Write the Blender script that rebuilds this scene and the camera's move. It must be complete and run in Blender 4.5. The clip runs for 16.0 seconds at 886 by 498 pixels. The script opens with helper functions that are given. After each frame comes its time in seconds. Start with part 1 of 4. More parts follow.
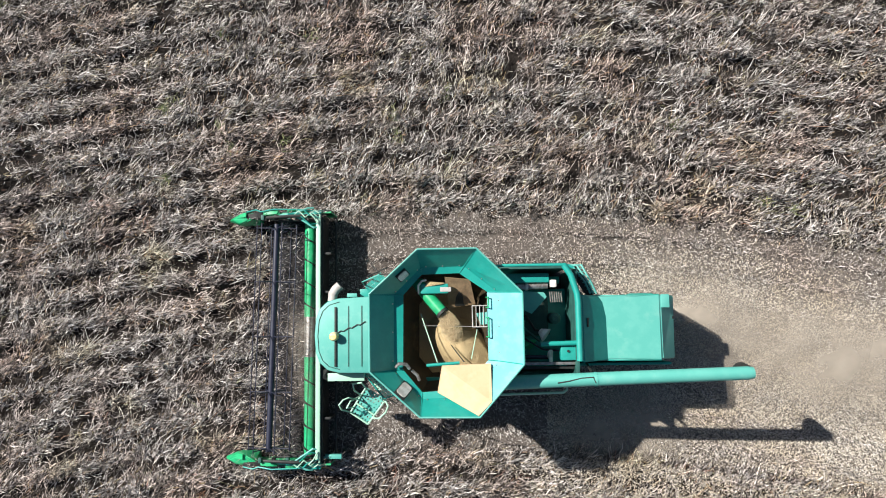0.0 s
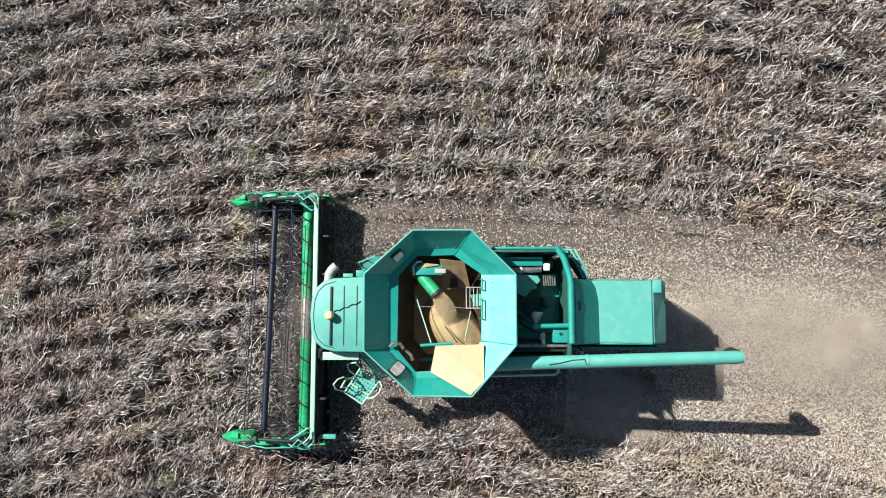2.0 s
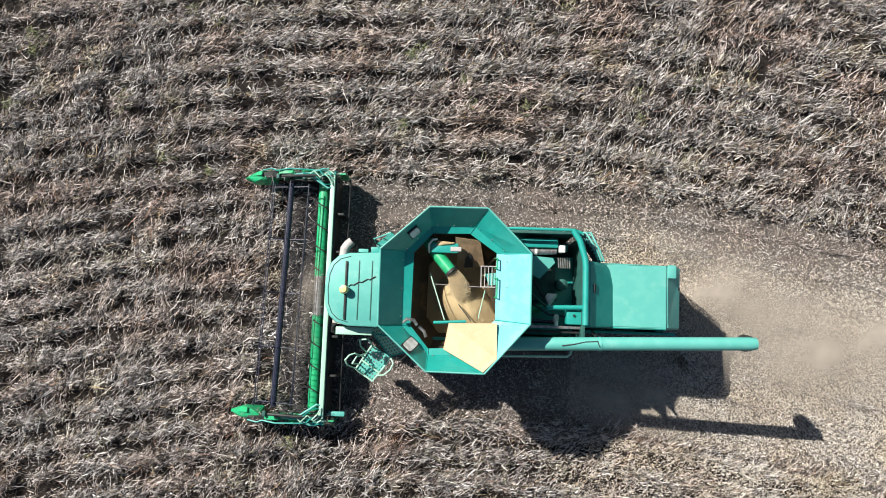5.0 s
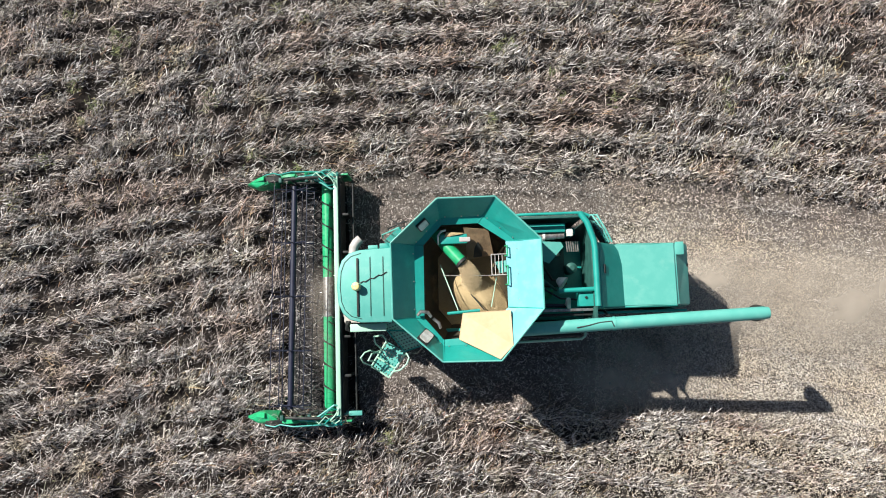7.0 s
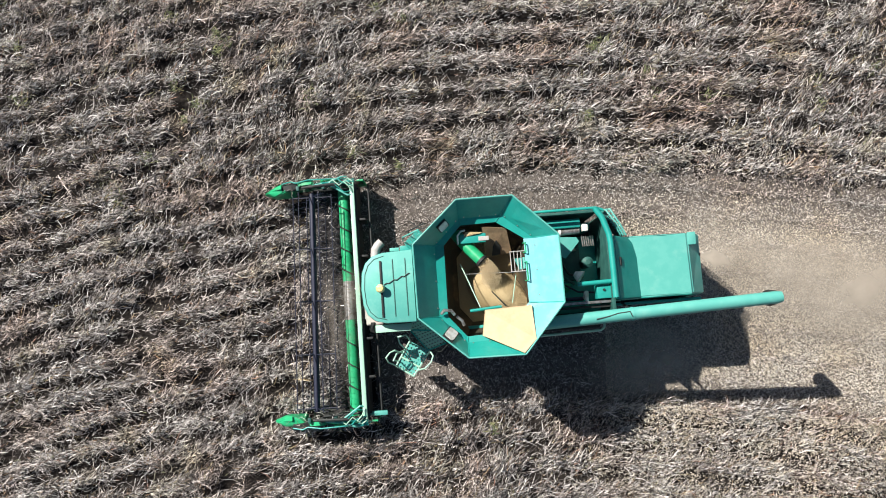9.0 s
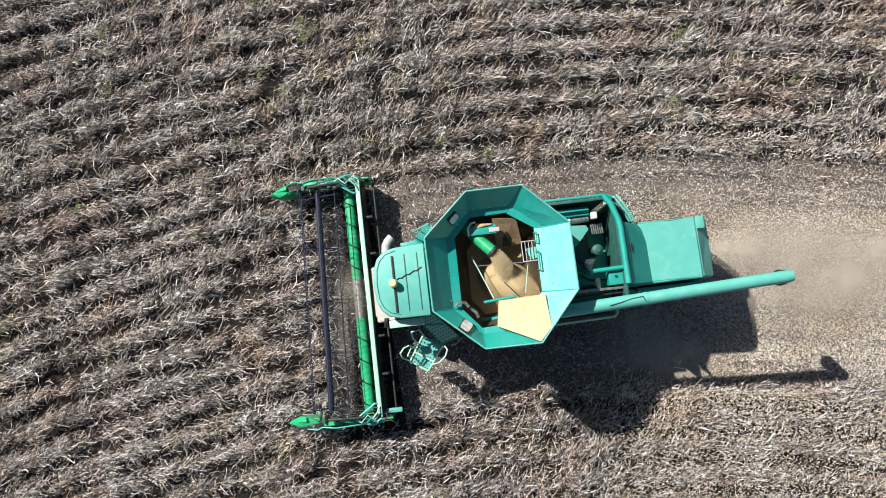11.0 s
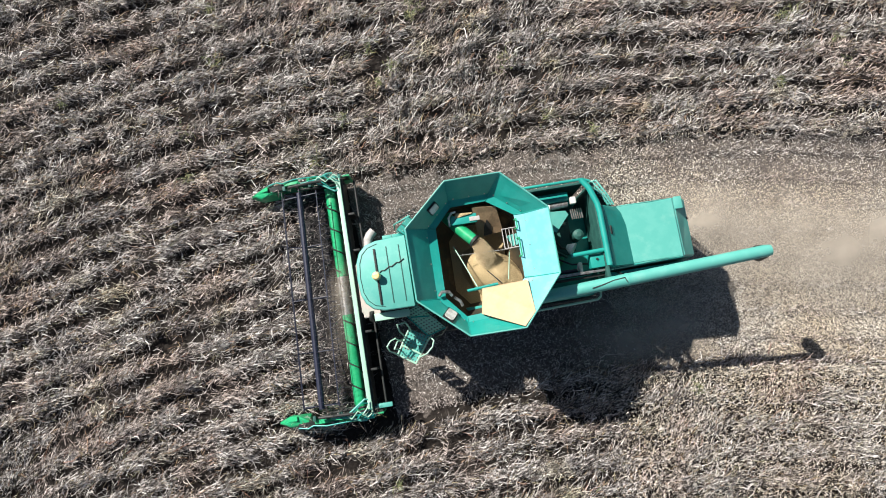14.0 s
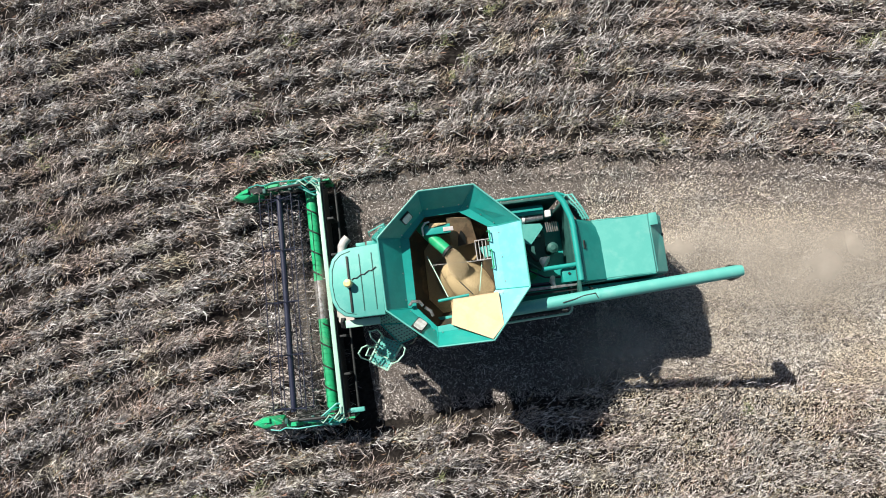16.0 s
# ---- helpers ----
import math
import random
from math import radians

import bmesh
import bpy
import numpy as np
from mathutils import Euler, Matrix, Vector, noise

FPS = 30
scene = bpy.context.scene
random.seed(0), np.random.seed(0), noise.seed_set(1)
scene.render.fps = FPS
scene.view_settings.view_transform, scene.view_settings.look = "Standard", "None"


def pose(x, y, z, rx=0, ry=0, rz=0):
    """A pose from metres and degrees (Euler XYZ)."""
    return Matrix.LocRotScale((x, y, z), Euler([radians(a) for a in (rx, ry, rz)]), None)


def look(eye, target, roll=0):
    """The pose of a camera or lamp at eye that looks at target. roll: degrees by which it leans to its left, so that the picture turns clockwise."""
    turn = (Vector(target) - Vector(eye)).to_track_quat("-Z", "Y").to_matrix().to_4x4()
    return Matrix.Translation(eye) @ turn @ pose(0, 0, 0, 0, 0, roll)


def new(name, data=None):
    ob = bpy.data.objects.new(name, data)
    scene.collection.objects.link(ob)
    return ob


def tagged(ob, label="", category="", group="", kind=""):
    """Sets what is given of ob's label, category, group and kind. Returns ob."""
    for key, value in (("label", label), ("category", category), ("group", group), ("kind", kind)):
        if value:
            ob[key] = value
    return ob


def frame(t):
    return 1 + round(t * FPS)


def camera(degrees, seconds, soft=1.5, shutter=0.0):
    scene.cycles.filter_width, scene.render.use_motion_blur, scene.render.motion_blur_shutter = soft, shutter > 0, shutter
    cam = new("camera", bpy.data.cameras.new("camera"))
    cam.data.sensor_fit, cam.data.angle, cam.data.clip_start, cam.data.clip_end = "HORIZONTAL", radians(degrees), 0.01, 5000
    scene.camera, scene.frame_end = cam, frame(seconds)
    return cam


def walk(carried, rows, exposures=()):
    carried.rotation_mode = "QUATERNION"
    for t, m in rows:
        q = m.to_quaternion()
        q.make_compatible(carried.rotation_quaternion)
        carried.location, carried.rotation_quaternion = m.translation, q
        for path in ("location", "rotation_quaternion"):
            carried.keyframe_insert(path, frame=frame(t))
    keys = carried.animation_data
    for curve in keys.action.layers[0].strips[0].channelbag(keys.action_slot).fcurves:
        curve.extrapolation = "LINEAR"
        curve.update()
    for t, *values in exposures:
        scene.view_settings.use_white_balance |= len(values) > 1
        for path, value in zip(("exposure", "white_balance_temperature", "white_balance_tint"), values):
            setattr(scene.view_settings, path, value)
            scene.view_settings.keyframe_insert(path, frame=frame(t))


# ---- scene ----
cam = camera(68, 16.0, soft=1.0)
walk(cam, [
    (0.0, pose(0.267, 0.405, 17.953, 5.57, 1.63, -0.88)), (0.5, pose(-0.202, 0.325, 18.011, 5.59, 1.60, -0.09)),
    (1.0, pose(-0.733, 0.258, 18.034, 5.53, 1.56, 0.68)), (1.5, pose(-1.264, 0.132, 18.051, 5.54, 1.59, 1.54)),
    (2.0, pose(-1.820, 0.004, 18.094, 5.50, 1.69, 2.54)), (2.5, pose(-2.406, -0.092, 18.139, 5.47, 1.78, 3.60)),
    (3.0, pose(-3.005, -0.183, 18.156, 5.39, 1.83, 4.76)), (3.5, pose(-3.595, -0.319, 18.162, 5.47, 1.91, 6.50)),
    (4.0, pose(-4.188, -0.463, 18.137, 5.57, 1.97, 8.09)), (4.5, pose(-4.776, -0.617, 18.105, 5.69, 1.93, 8.80)),
    (5.0, pose(-5.370, -0.776, 18.073, 5.80, 1.84, 8.88)), (5.5, pose(-5.979, -0.938, 18.051, 5.90, 1.72, 8.56)),
    (6.0, pose(-6.612, -1.101, 18.047, 5.99, 1.61, 8.09)), (6.5, pose(-7.279, -1.264, 18.068, 6.04, 1.53, 7.71)),
    (7.0, pose(-7.989, -1.427, 18.124, 6.06, 1.52, 7.67)), (7.5, pose(-8.709, -1.617, 18.230, 6.09, 1.53, 7.61)),
    (8.0, pose(-9.414, -1.781, 18.378, 6.16, 1.52, 7.58)), (8.5, pose(-10.076, -1.927, 18.501, 6.22, 1.48, 7.51)),
    (9.0, pose(-10.758, -2.056, 18.548, 6.25, 1.38, 7.43)), (9.5, pose(-11.442, -2.223, 18.565, 6.31, 1.23, 7.33)),
    (10.0, pose(-12.119, -2.425, 18.561, 6.40, 1.06, 7.21)), (10.5, pose(-12.781, -2.658, 18.546, 6.53, 0.89, 7.11)),
    (11.0, pose(-13.419, -2.918, 18.528, 6.69, 0.73, 7.04)), (11.5, pose(-14.025, -3.200, 18.517, 6.89, 0.62, 7.03)),
    (12.0, pose(-14.590, -3.502, 18.522, 7.12, 0.58, 7.12)), (12.5, pose(-15.099, -3.790, 18.513, 7.33, 0.52, 7.16)),
    (13.0, pose(-15.557, -4.012, 18.512, 7.45, 0.47, 7.36)), (13.5, pose(-15.984, -4.180, 18.535, 7.47, 0.44, 7.54)),
    (14.0, pose(-16.356, -4.307, 18.551, 7.49, 0.45, 7.80)), (14.5, pose(-16.707, -4.378, 18.578, 7.37, 0.49, 8.18)),
    (15.0, pose(-17.047, -4.409, 18.596, 7.23, 0.59, 9.31)), (15.5, pose(-17.371, -4.440, 18.623, 7.11, 0.67, 10.88)),
    (16.0, pose(-17.742, -4.502, 18.637, 6.93, 0.75, 12.92)),
])

# ---- light ----
SUN_WAY = Vector((0.92, -0.52, -1.0))
world = bpy.data.worlds.new("sky")
scene.world = world
world.use_nodes = True
wn = world.node_tree
sky = wn.nodes.new("ShaderNodeTexSky")
sky.sky_type = "NISHITA"
sky.sun_disc = False
sky.sun_elevation = radians(44)
sky.sun_rotation = math.atan2(-0.92, 0.52)
wn.nodes["Background"].inputs["Strength"].default_value = 0.042
wn.links.new(sky.outputs["Color"], wn.nodes["Background"].inputs["Color"])
sun = new("sun", bpy.data.lights.new("sun", "SUN"))
sun.data.energy = 5.0
sun.data.angle = radians(0.6)
sun.data.color = (1.0, 0.96, 0.90)
sun.matrix_basis = look((0, 0, 60), Vector((0, 0, 60)) + SUN_WAY)
scene.view_settings.exposure = 0.71

# ---- materials ----
def material(name, colour, rough=0.6, metal=0.0, second=None, scale=6.0, low=0.45, high=0.6,
             bump=0.0, bump_scale=60.0, dirt=None, dirt_scale=1.5, dirt_low=0.55, dirt_high=0.8, specular=0.5):
    """A painted or natural surface: a base colour, a second colour in fine patches, a wider layer of dirt, fine relief."""
    m = bpy.data.materials.new(name)
    m.use_nodes = True
    nt = m.node_tree
    bsdf = nt.nodes["Principled BSDF"]
    bsdf.inputs["Roughness"].default_value = rough
    bsdf.inputs["Metallic"].default_value = metal
    bsdf.inputs["Specular IOR Level"].default_value = specular
    coord = nt.nodes.new("ShaderNodeTexCoord")

    def patches(tex_scale, lo, hi):
        n = nt.nodes.new("ShaderNodeTexNoise")
        n.inputs["Scale"].default_value = tex_scale
        n.inputs["Detail"].default_value = 6
        n.inputs["Roughness"].default_value = 0.65
        nt.links.new(coord.outputs["Object"], n.inputs["Vector"])
        r = nt.nodes.new("ShaderNodeMapRange")
        r.inputs["From Min"].default_value, r.inputs["From Max"].default_value = lo, hi
        nt.links.new(n.outputs["Fac"], r.inputs["Value"])
        return r.outputs["Result"]

    def mixed(fac, a, b):
        x = nt.nodes.new("ShaderNodeMix")
        x.data_type = "RGBA"
        nt.links.new(fac, x.inputs[0])
        for sock, v in ((x.inputs[6], a), (x.inputs[7], b)):
            if isinstance(v, tuple):
                sock.default_value = (*v, 1)
            else:
                nt.links.new(v, sock)
        return x.outputs[2]

    out = colour
    if second:
        out = mixed(patches(scale, low, high), out, second)
    if dirt:
        out = mixed(patches(dirt_scale, dirt_low, dirt_high), out, dirt)
    if isinstance(out, tuple):
        bsdf.inputs["Base Color"].default_value = (*out, 1)
    else:
        nt.links.new(out, bsdf.inputs["Base Color"])
    if bump:
        n = nt.nodes.new("ShaderNodeTexNoise")
        n.inputs["Scale"].default_value = bump_scale
        n.inputs["Detail"].default_value = 4
        nt.links.new(coord.outputs["Object"], n.inputs["Vector"])
        b = nt.nodes.new("ShaderNodeBump")
        b.inputs["Strength"].default_value = bump
        b.inputs["Distance"].default_value = 0.02
        nt.links.new(n.outputs["Fac"], b.inputs["Height"])
        nt.links.new(b.outputs["Normal"], bsdf.inputs["Normal"])
    return m


def straw(name, stops, rough=0.75, tints=(), sheen=0.3):
    """Loose stems: each stem has its own colour out of a ramp, and wide patches shift towards other tints; fine tints
    can paint in gap shade.
    """
    m = bpy.data.materials.new(name)
    m.use_nodes = True
    nt = m.node_tree
    bsdf = nt.nodes["Principled BSDF"]
    bsdf.inputs["Roughness"].default_value = rough
    bsdf.inputs["Specular IOR Level"].default_value = sheen
    geo = nt.nodes.new("ShaderNodeNewGeometry")
    ramp = nt.nodes.new("ShaderNodeValToRGB")
    ramp.color_ramp.interpolation = "LINEAR"
    el = ramp.color_ramp.elements
    el[0].position, el[0].color = stops[0][0], (*stops[0][1], 1)
    el[1].position, el[1].color = stops[-1][0], (*stops[-1][1], 1)
    for pos, col in stops[1:-1]:
        e = el.new(pos)
        e.color = (*col, 1)
    nt.links.new(geo.outputs["Random Per Island"], ramp.inputs["Fac"])
    out = ramp.outputs["Color"]
    lie = nt.nodes.new("ShaderNodeMapping")
    lie.inputs["Rotation"].default_value = (0, 0, -0.7)
    lie.inputs["Scale"].default_value = (0.4, 1, 1)
    nt.links.new(geo.outputs["Position"], lie.inputs["Vector"])
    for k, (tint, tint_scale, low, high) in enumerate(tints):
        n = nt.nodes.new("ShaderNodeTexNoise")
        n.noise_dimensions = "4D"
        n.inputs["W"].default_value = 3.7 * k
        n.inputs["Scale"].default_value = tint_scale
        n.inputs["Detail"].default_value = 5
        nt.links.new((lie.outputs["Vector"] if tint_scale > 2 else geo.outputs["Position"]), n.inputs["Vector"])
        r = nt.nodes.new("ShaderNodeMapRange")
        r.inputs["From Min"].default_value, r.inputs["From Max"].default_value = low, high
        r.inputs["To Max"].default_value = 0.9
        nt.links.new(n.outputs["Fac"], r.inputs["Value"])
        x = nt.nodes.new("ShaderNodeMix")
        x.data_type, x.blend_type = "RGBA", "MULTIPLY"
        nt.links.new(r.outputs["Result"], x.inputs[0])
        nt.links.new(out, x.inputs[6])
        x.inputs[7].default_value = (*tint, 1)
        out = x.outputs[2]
    nt.links.new(out, bsdf.inputs["Base Color"])
    return m


# darker than real soil: the shade in the crop gaps is in its colour
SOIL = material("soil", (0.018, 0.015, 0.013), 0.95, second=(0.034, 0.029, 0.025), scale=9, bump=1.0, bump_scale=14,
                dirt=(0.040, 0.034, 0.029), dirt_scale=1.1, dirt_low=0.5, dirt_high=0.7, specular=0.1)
# the last, fine dark tint paints the shade between stems into their colour
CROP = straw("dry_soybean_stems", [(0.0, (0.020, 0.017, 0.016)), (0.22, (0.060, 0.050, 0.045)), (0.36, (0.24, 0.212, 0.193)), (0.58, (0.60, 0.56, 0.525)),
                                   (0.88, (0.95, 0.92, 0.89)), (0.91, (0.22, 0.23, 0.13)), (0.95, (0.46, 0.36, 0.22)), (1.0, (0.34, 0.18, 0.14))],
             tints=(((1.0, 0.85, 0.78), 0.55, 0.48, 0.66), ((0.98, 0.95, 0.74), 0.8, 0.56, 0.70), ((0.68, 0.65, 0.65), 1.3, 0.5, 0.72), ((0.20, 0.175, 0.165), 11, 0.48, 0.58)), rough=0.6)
# cut stems coloured near black: the shade inside the header is painted in
GATHERED = straw("stems_darkened_for_shade", [(0.0, (0.015, 0.014, 0.016)), (0.55, (0.035, 0.031, 0.032)), (0.78, (0.12, 0.11, 0.108)), (0.9, (0.42, 0.40, 0.39)), (1.0, (0.60, 0.58, 0.56))], tints=(((1.0, 0.9, 0.86), 0.35, 0.42, 0.68),))
FAR_CROP = material("distant_crop", (0.20, 0.175, 0.155), 0.9, second=(0.08, 0.066, 0.056), scale=7, low=0.42, high=0.6, bump=1.0, bump_scale=9,
                    dirt=(0.27, 0.23, 0.19), dirt_scale=0.6, specular=0.1)
WEED = straw("weed_leaves", [(0.0, (0.07, 0.09, 0.04)), (0.5, (0.15, 0.18, 0.08)), (1.0, (0.36, 0.34, 0.17))], rough=0.6)
STUBBLE = straw("cut_stubble", [(0.0, (0.05, 0.043, 0.040)), (0.35, (0.20, 0.178, 0.164)), (0.65, (0.52, 0.48, 0.445)), (1.0, (0.86, 0.82, 0.78))],
                tints=(((1.0, 0.88, 0.83), 0.5, 0.45, 0.65),))
STRAW = straw("pale_straw", [(0.0, (0.36, 0.315, 0.255)), (0.3, (0.52, 0.465, 0.385)), (0.7, (0.68, 0.62, 0.525)), (1.0, (0.84, 0.79, 0.70))],
              tints=(((1.0, 0.93, 0.80), 0.5, 0.42, 0.68), ((0.78, 0.75, 0.72), 1.2, 0.54, 0.72)))
CHAFF = material("chaff", (0.165, 0.142, 0.124), 0.95, second=(0.07, 0.060, 0.053), scale=24, low=0.42, high=0.62, bump=0.7, bump_scale=45,
                 dirt=(0.20, 0.172, 0.147), dirt_scale=0.9, specular=0.1)
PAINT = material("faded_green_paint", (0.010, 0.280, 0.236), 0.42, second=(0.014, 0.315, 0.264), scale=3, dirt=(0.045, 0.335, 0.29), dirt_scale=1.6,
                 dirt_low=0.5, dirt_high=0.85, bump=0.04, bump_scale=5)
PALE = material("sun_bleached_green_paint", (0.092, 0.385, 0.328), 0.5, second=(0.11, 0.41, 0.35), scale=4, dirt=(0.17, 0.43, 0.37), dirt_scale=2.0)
# green paint darkened to carry the shading of the engine bay
SHADE_GREEN = material("shade_dark_green_paint", (0.016, 0.080, 0.068), 0.6, second=(0.026, 0.11, 0.092), scale=5)
# lighter copy of the hopper paint, with the sunlight put into its colour
SUNLIT_PAINT = material("sunlit_green_paint", (0.15, 0.51, 0.555), 0.4, second=(0.19, 0.55, 0.60), scale=3, dirt=(0.25, 0.58, 0.62), dirt_scale=1.5)
MINT = material("pale_mint_paint", (0.38, 0.62, 0.48), 0.5, second=(0.36, 0.62, 0.46), scale=6, dirt=(0.5, 0.55, 0.42), dirt_scale=3)
DEEP = material("green_paint", (0.012, 0.33, 0.13), 0.38, second=(0.02, 0.40, 0.17), scale=4, dirt=(0.14, 0.34, 0.2), dirt_scale=3, dirt_low=0.55, dirt_high=0.85)


def dust_material(name, thickness, colour=(0.45, 0.395, 0.325)):
    """Thin dust in the air: see-through, thickest in the middle of each puff, broken up by noise."""
    m = bpy.data.materials.new(name)
    m.use_nodes = True
    nt = m.node_tree
    nt.nodes.remove(nt.nodes["Principled BSDF"])
    out = nt.nodes["Material Output"]
    coord = nt.nodes.new("ShaderNodeTexCoord")
    grad = nt.nodes.new("ShaderNodeTexGradient")
    grad.gradient_type = "QUADRATIC_SPHERE"
    nt.links.new(coord.outputs["Object"], grad.inputs["Vector"])
    info = nt.nodes.new("ShaderNodeObjectInfo")
    n = nt.nodes.new("ShaderNodeTexNoise")
    n.noise_dimensions = "4D"
    n.inputs["Scale"].default_value = 2.2
    n.inputs["Detail"].default_value = 4
    nt.links.new(coord.outputs["Object"], n.inputs["Vector"])
    nt.links.new(info.outputs["Random"], n.inputs["W"])
    r = nt.nodes.new("ShaderNodeMapRange")
    r.inputs["From Min"].default_value, r.inputs["From Max"].default_value = 0.22, 0.75
    nt.links.new(n.outputs["Fac"], r.inputs["Value"])
    mul = nt.nodes.new("ShaderNodeMath")
    mul.operation = "MULTIPLY"
    nt.links.new(grad.outputs["Fac"], mul.inputs[0])
    nt.links.new(r.outputs["Result"], mul.inputs[1])
    amount = nt.nodes.new("ShaderNodeMath")
    amount.operation = "MULTIPLY"
    amount.use_clamp = True
    amount.inputs[1].default_value = thickness
    nt.links.new(mul.outputs[0], amount.inputs[0])
    clear = nt.nodes.new("ShaderNodeBsdfTransparent")
    body = nt.nodes.new("ShaderNodeBsdfDiffuse")
    body.inputs["Color"].default_value = (*colour, 1)
    mix = nt.nodes.new("ShaderNodeMixShader")
    nt.links.new(amount.outputs[0], mix.inputs[0])
    nt.links.new(clear.outputs[0], mix.inputs[1])
    nt.links.new(body.outputs[0], mix.inputs[2])
    nt.links.new(mix.outputs[0], out.inputs["Surface"])
    return m


DUST = dust_material("dust", 0.8)
THICK_DUST = dust_material("thick_dust", 1.9)

REEL = material("dark_blue_steel", (0.008, 0.011, 0.030), 0.5, second=(0.014, 0.018, 0.040), scale=8)
STEEL = material("worn_steel", (0.45, 0.45, 0.44), 0.4, 0.8, second=(0.28, 0.25, 0.22), scale=12)
BLACK = material("near_black", (0.012, 0.015, 0.014), 0.6, second=(0.026, 0.028, 0.026), scale=7)
RUBBER = material("tyre_rubber", (0.025, 0.025, 0.025), 0.85, second=(0.10, 0.085, 0.065), scale=5)
RIM = material("yellow_rim", (0.65, 0.48, 0.05), 0.5, second=(0.45, 0.36, 0.12), scale=5)
# dusty tank steel, darkened so the shade inside is in its colour
TANK = material("shaded_dusty_tank_steel", (0.055, 0.040, 0.022), 0.6, second=(0.03, 0.03, 0.02), scale=3, dirt=(0.17, 0.12, 0.06), dirt_scale=1.7, dirt_low=0.55, dirt_high=0.72)
# lighter dusty steel: the sunlight on the far wall is painted in
SUNLIT_WALL = material("sunlit_dusty_steel", (0.30, 0.205, 0.115), 0.8, second=(0.22, 0.15, 0.085), scale=4, dirt=(0.15, 0.105, 0.06), dirt_scale=2)
FEEDER = material("dust_covered_paint", (0.44, 0.37, 0.33), 0.85, second=(0.34, 0.36, 0.31), scale=4, dirt=(0.52, 0.46, 0.41), dirt_scale=2)
# header floor steel, its shade put into the dark base colour
FLOOR_SHADE = material("shade_darkened_floor_steel", (0.022, 0.021, 0.023), 0.8, second=(0.05, 0.046, 0.044), scale=7, bump=0.6)
GRAIN = material("soybean_grain", (0.58, 0.44, 0.24), 0.7, second=(0.36, 0.27, 0.135), scale=55, low=0.4, high=0.6, bump=1.0, bump_scale=90)
SPILL = material("falling_soybeans", (0.74, 0.61, 0.40), 0.7, second=(0.58, 0.45, 0.27), scale=70, low=0.4, high=0.6)
# cream colour of the painted sun patch on the tank flange
SUN_PATCH = material("sun_patch_sheet", (0.58, 0.405, 0.242), 0.7, second=(0.54, 0.37, 0.21), scale=2.5, dirt=(0.61, 0.45, 0.285), dirt_scale=3)
WHITE = material("white_plastic", (0.75, 0.74, 0.70), 0.5, second=(0.55, 0.53, 0.48), scale=6)
STONE = material("grey_plastic", (0.46, 0.43, 0.41), 0.6, second=(0.36, 0.34, 0.32), scale=6)
AMBER = material("amber_lens", (0.85, 0.62, 0.22), 0.25, second=(0.8, 0.7, 0.45), scale=9)
GLASS = material("cab_glass", (0.02, 0.03, 0.03), 0.05, specular=0.8)

# ---- mesh helpers ----
def finish(ob, angle=35):
    me = ob.data
    me.polygons.foreach_set("use_smooth", [True] * len(me.polygons))
    me.set_sharp_from_angle(angle=radians(angle))
    return ob


def part(name, bm, mat, parent, label=""):
    me = bpy.data.meshes.new(name)
    bmesh.ops.recalc_face_normals(bm, faces=bm.faces)
    bm.to_mesh(me)
    bm.free()
    me.materials.append(mat)
    ob = new(name, me)
    ob.parent = parent
    if label:
        ob["label"] = label
    return finish(ob)


def box(x0, x1, y0, y1, z0, z1, bevel=0.02, seg=2, bm=None):
    own = bmesh.new()
    bmesh.ops.create_cube(own, size=1)
    for v in own.verts:
        v.co = Vector((x0 + (v.co.x + 0.5) * (x1 - x0), y0 + (v.co.y + 0.5) * (y1 - y0), z0 + (v.co.z + 0.5) * (z1 - z0)))
    if bevel:
        bmesh.ops.bevel(own, geom=own.edges[:], offset=bevel, segments=seg, affect="EDGES", profile=0.6)
    return joined(bm, own)


def joined(bm, own):
    if bm is None:
        return own
    me = bpy.data.meshes.new("joining")
    own.to_mesh(me)
    own.free()
    bm.from_mesh(me)
    bpy.data.meshes.remove(me)
    return bm


def rod(points, r, seg=10, bm=None, caps=True, radii=None):
    """A round bar or pipe along a line of points."""
    bm = bm or bmesh.new()
    pts = [Vector(p) for p in points]
    rings = []
    for i, p in enumerate(pts):
        a = (pts[i] - pts[i - 1]).normalized() if i else (pts[1] - pts[0]).normalized()
        b = (pts[i + 1] - pts[i]).normalized() if i < len(pts) - 1 else a
        d = (a + b).normalized()
        u = d.orthogonal().normalized() if not rings else (u - d * u.dot(d)).normalized()
        w = d.cross(u)
        rr = (radii[i] if radii else r) / max(0.5, math.cos(a.angle(b) / 2))
        rings.append([bm.verts.new(p + (u * math.cos(k * 2 * math.pi / seg) + w * math.sin(k * 2 * math.pi / seg)) * rr) for k in range(seg)])
    for a, b in zip(rings, rings[1:]):
        for k in range(seg):
            bm.faces.new((a[k], a[(k + 1) % seg], b[(k + 1) % seg], b[k]))
    if caps:
        bm.faces.new(rings[0][::-1])
        bm.faces.new(rings[-1])
    return bm


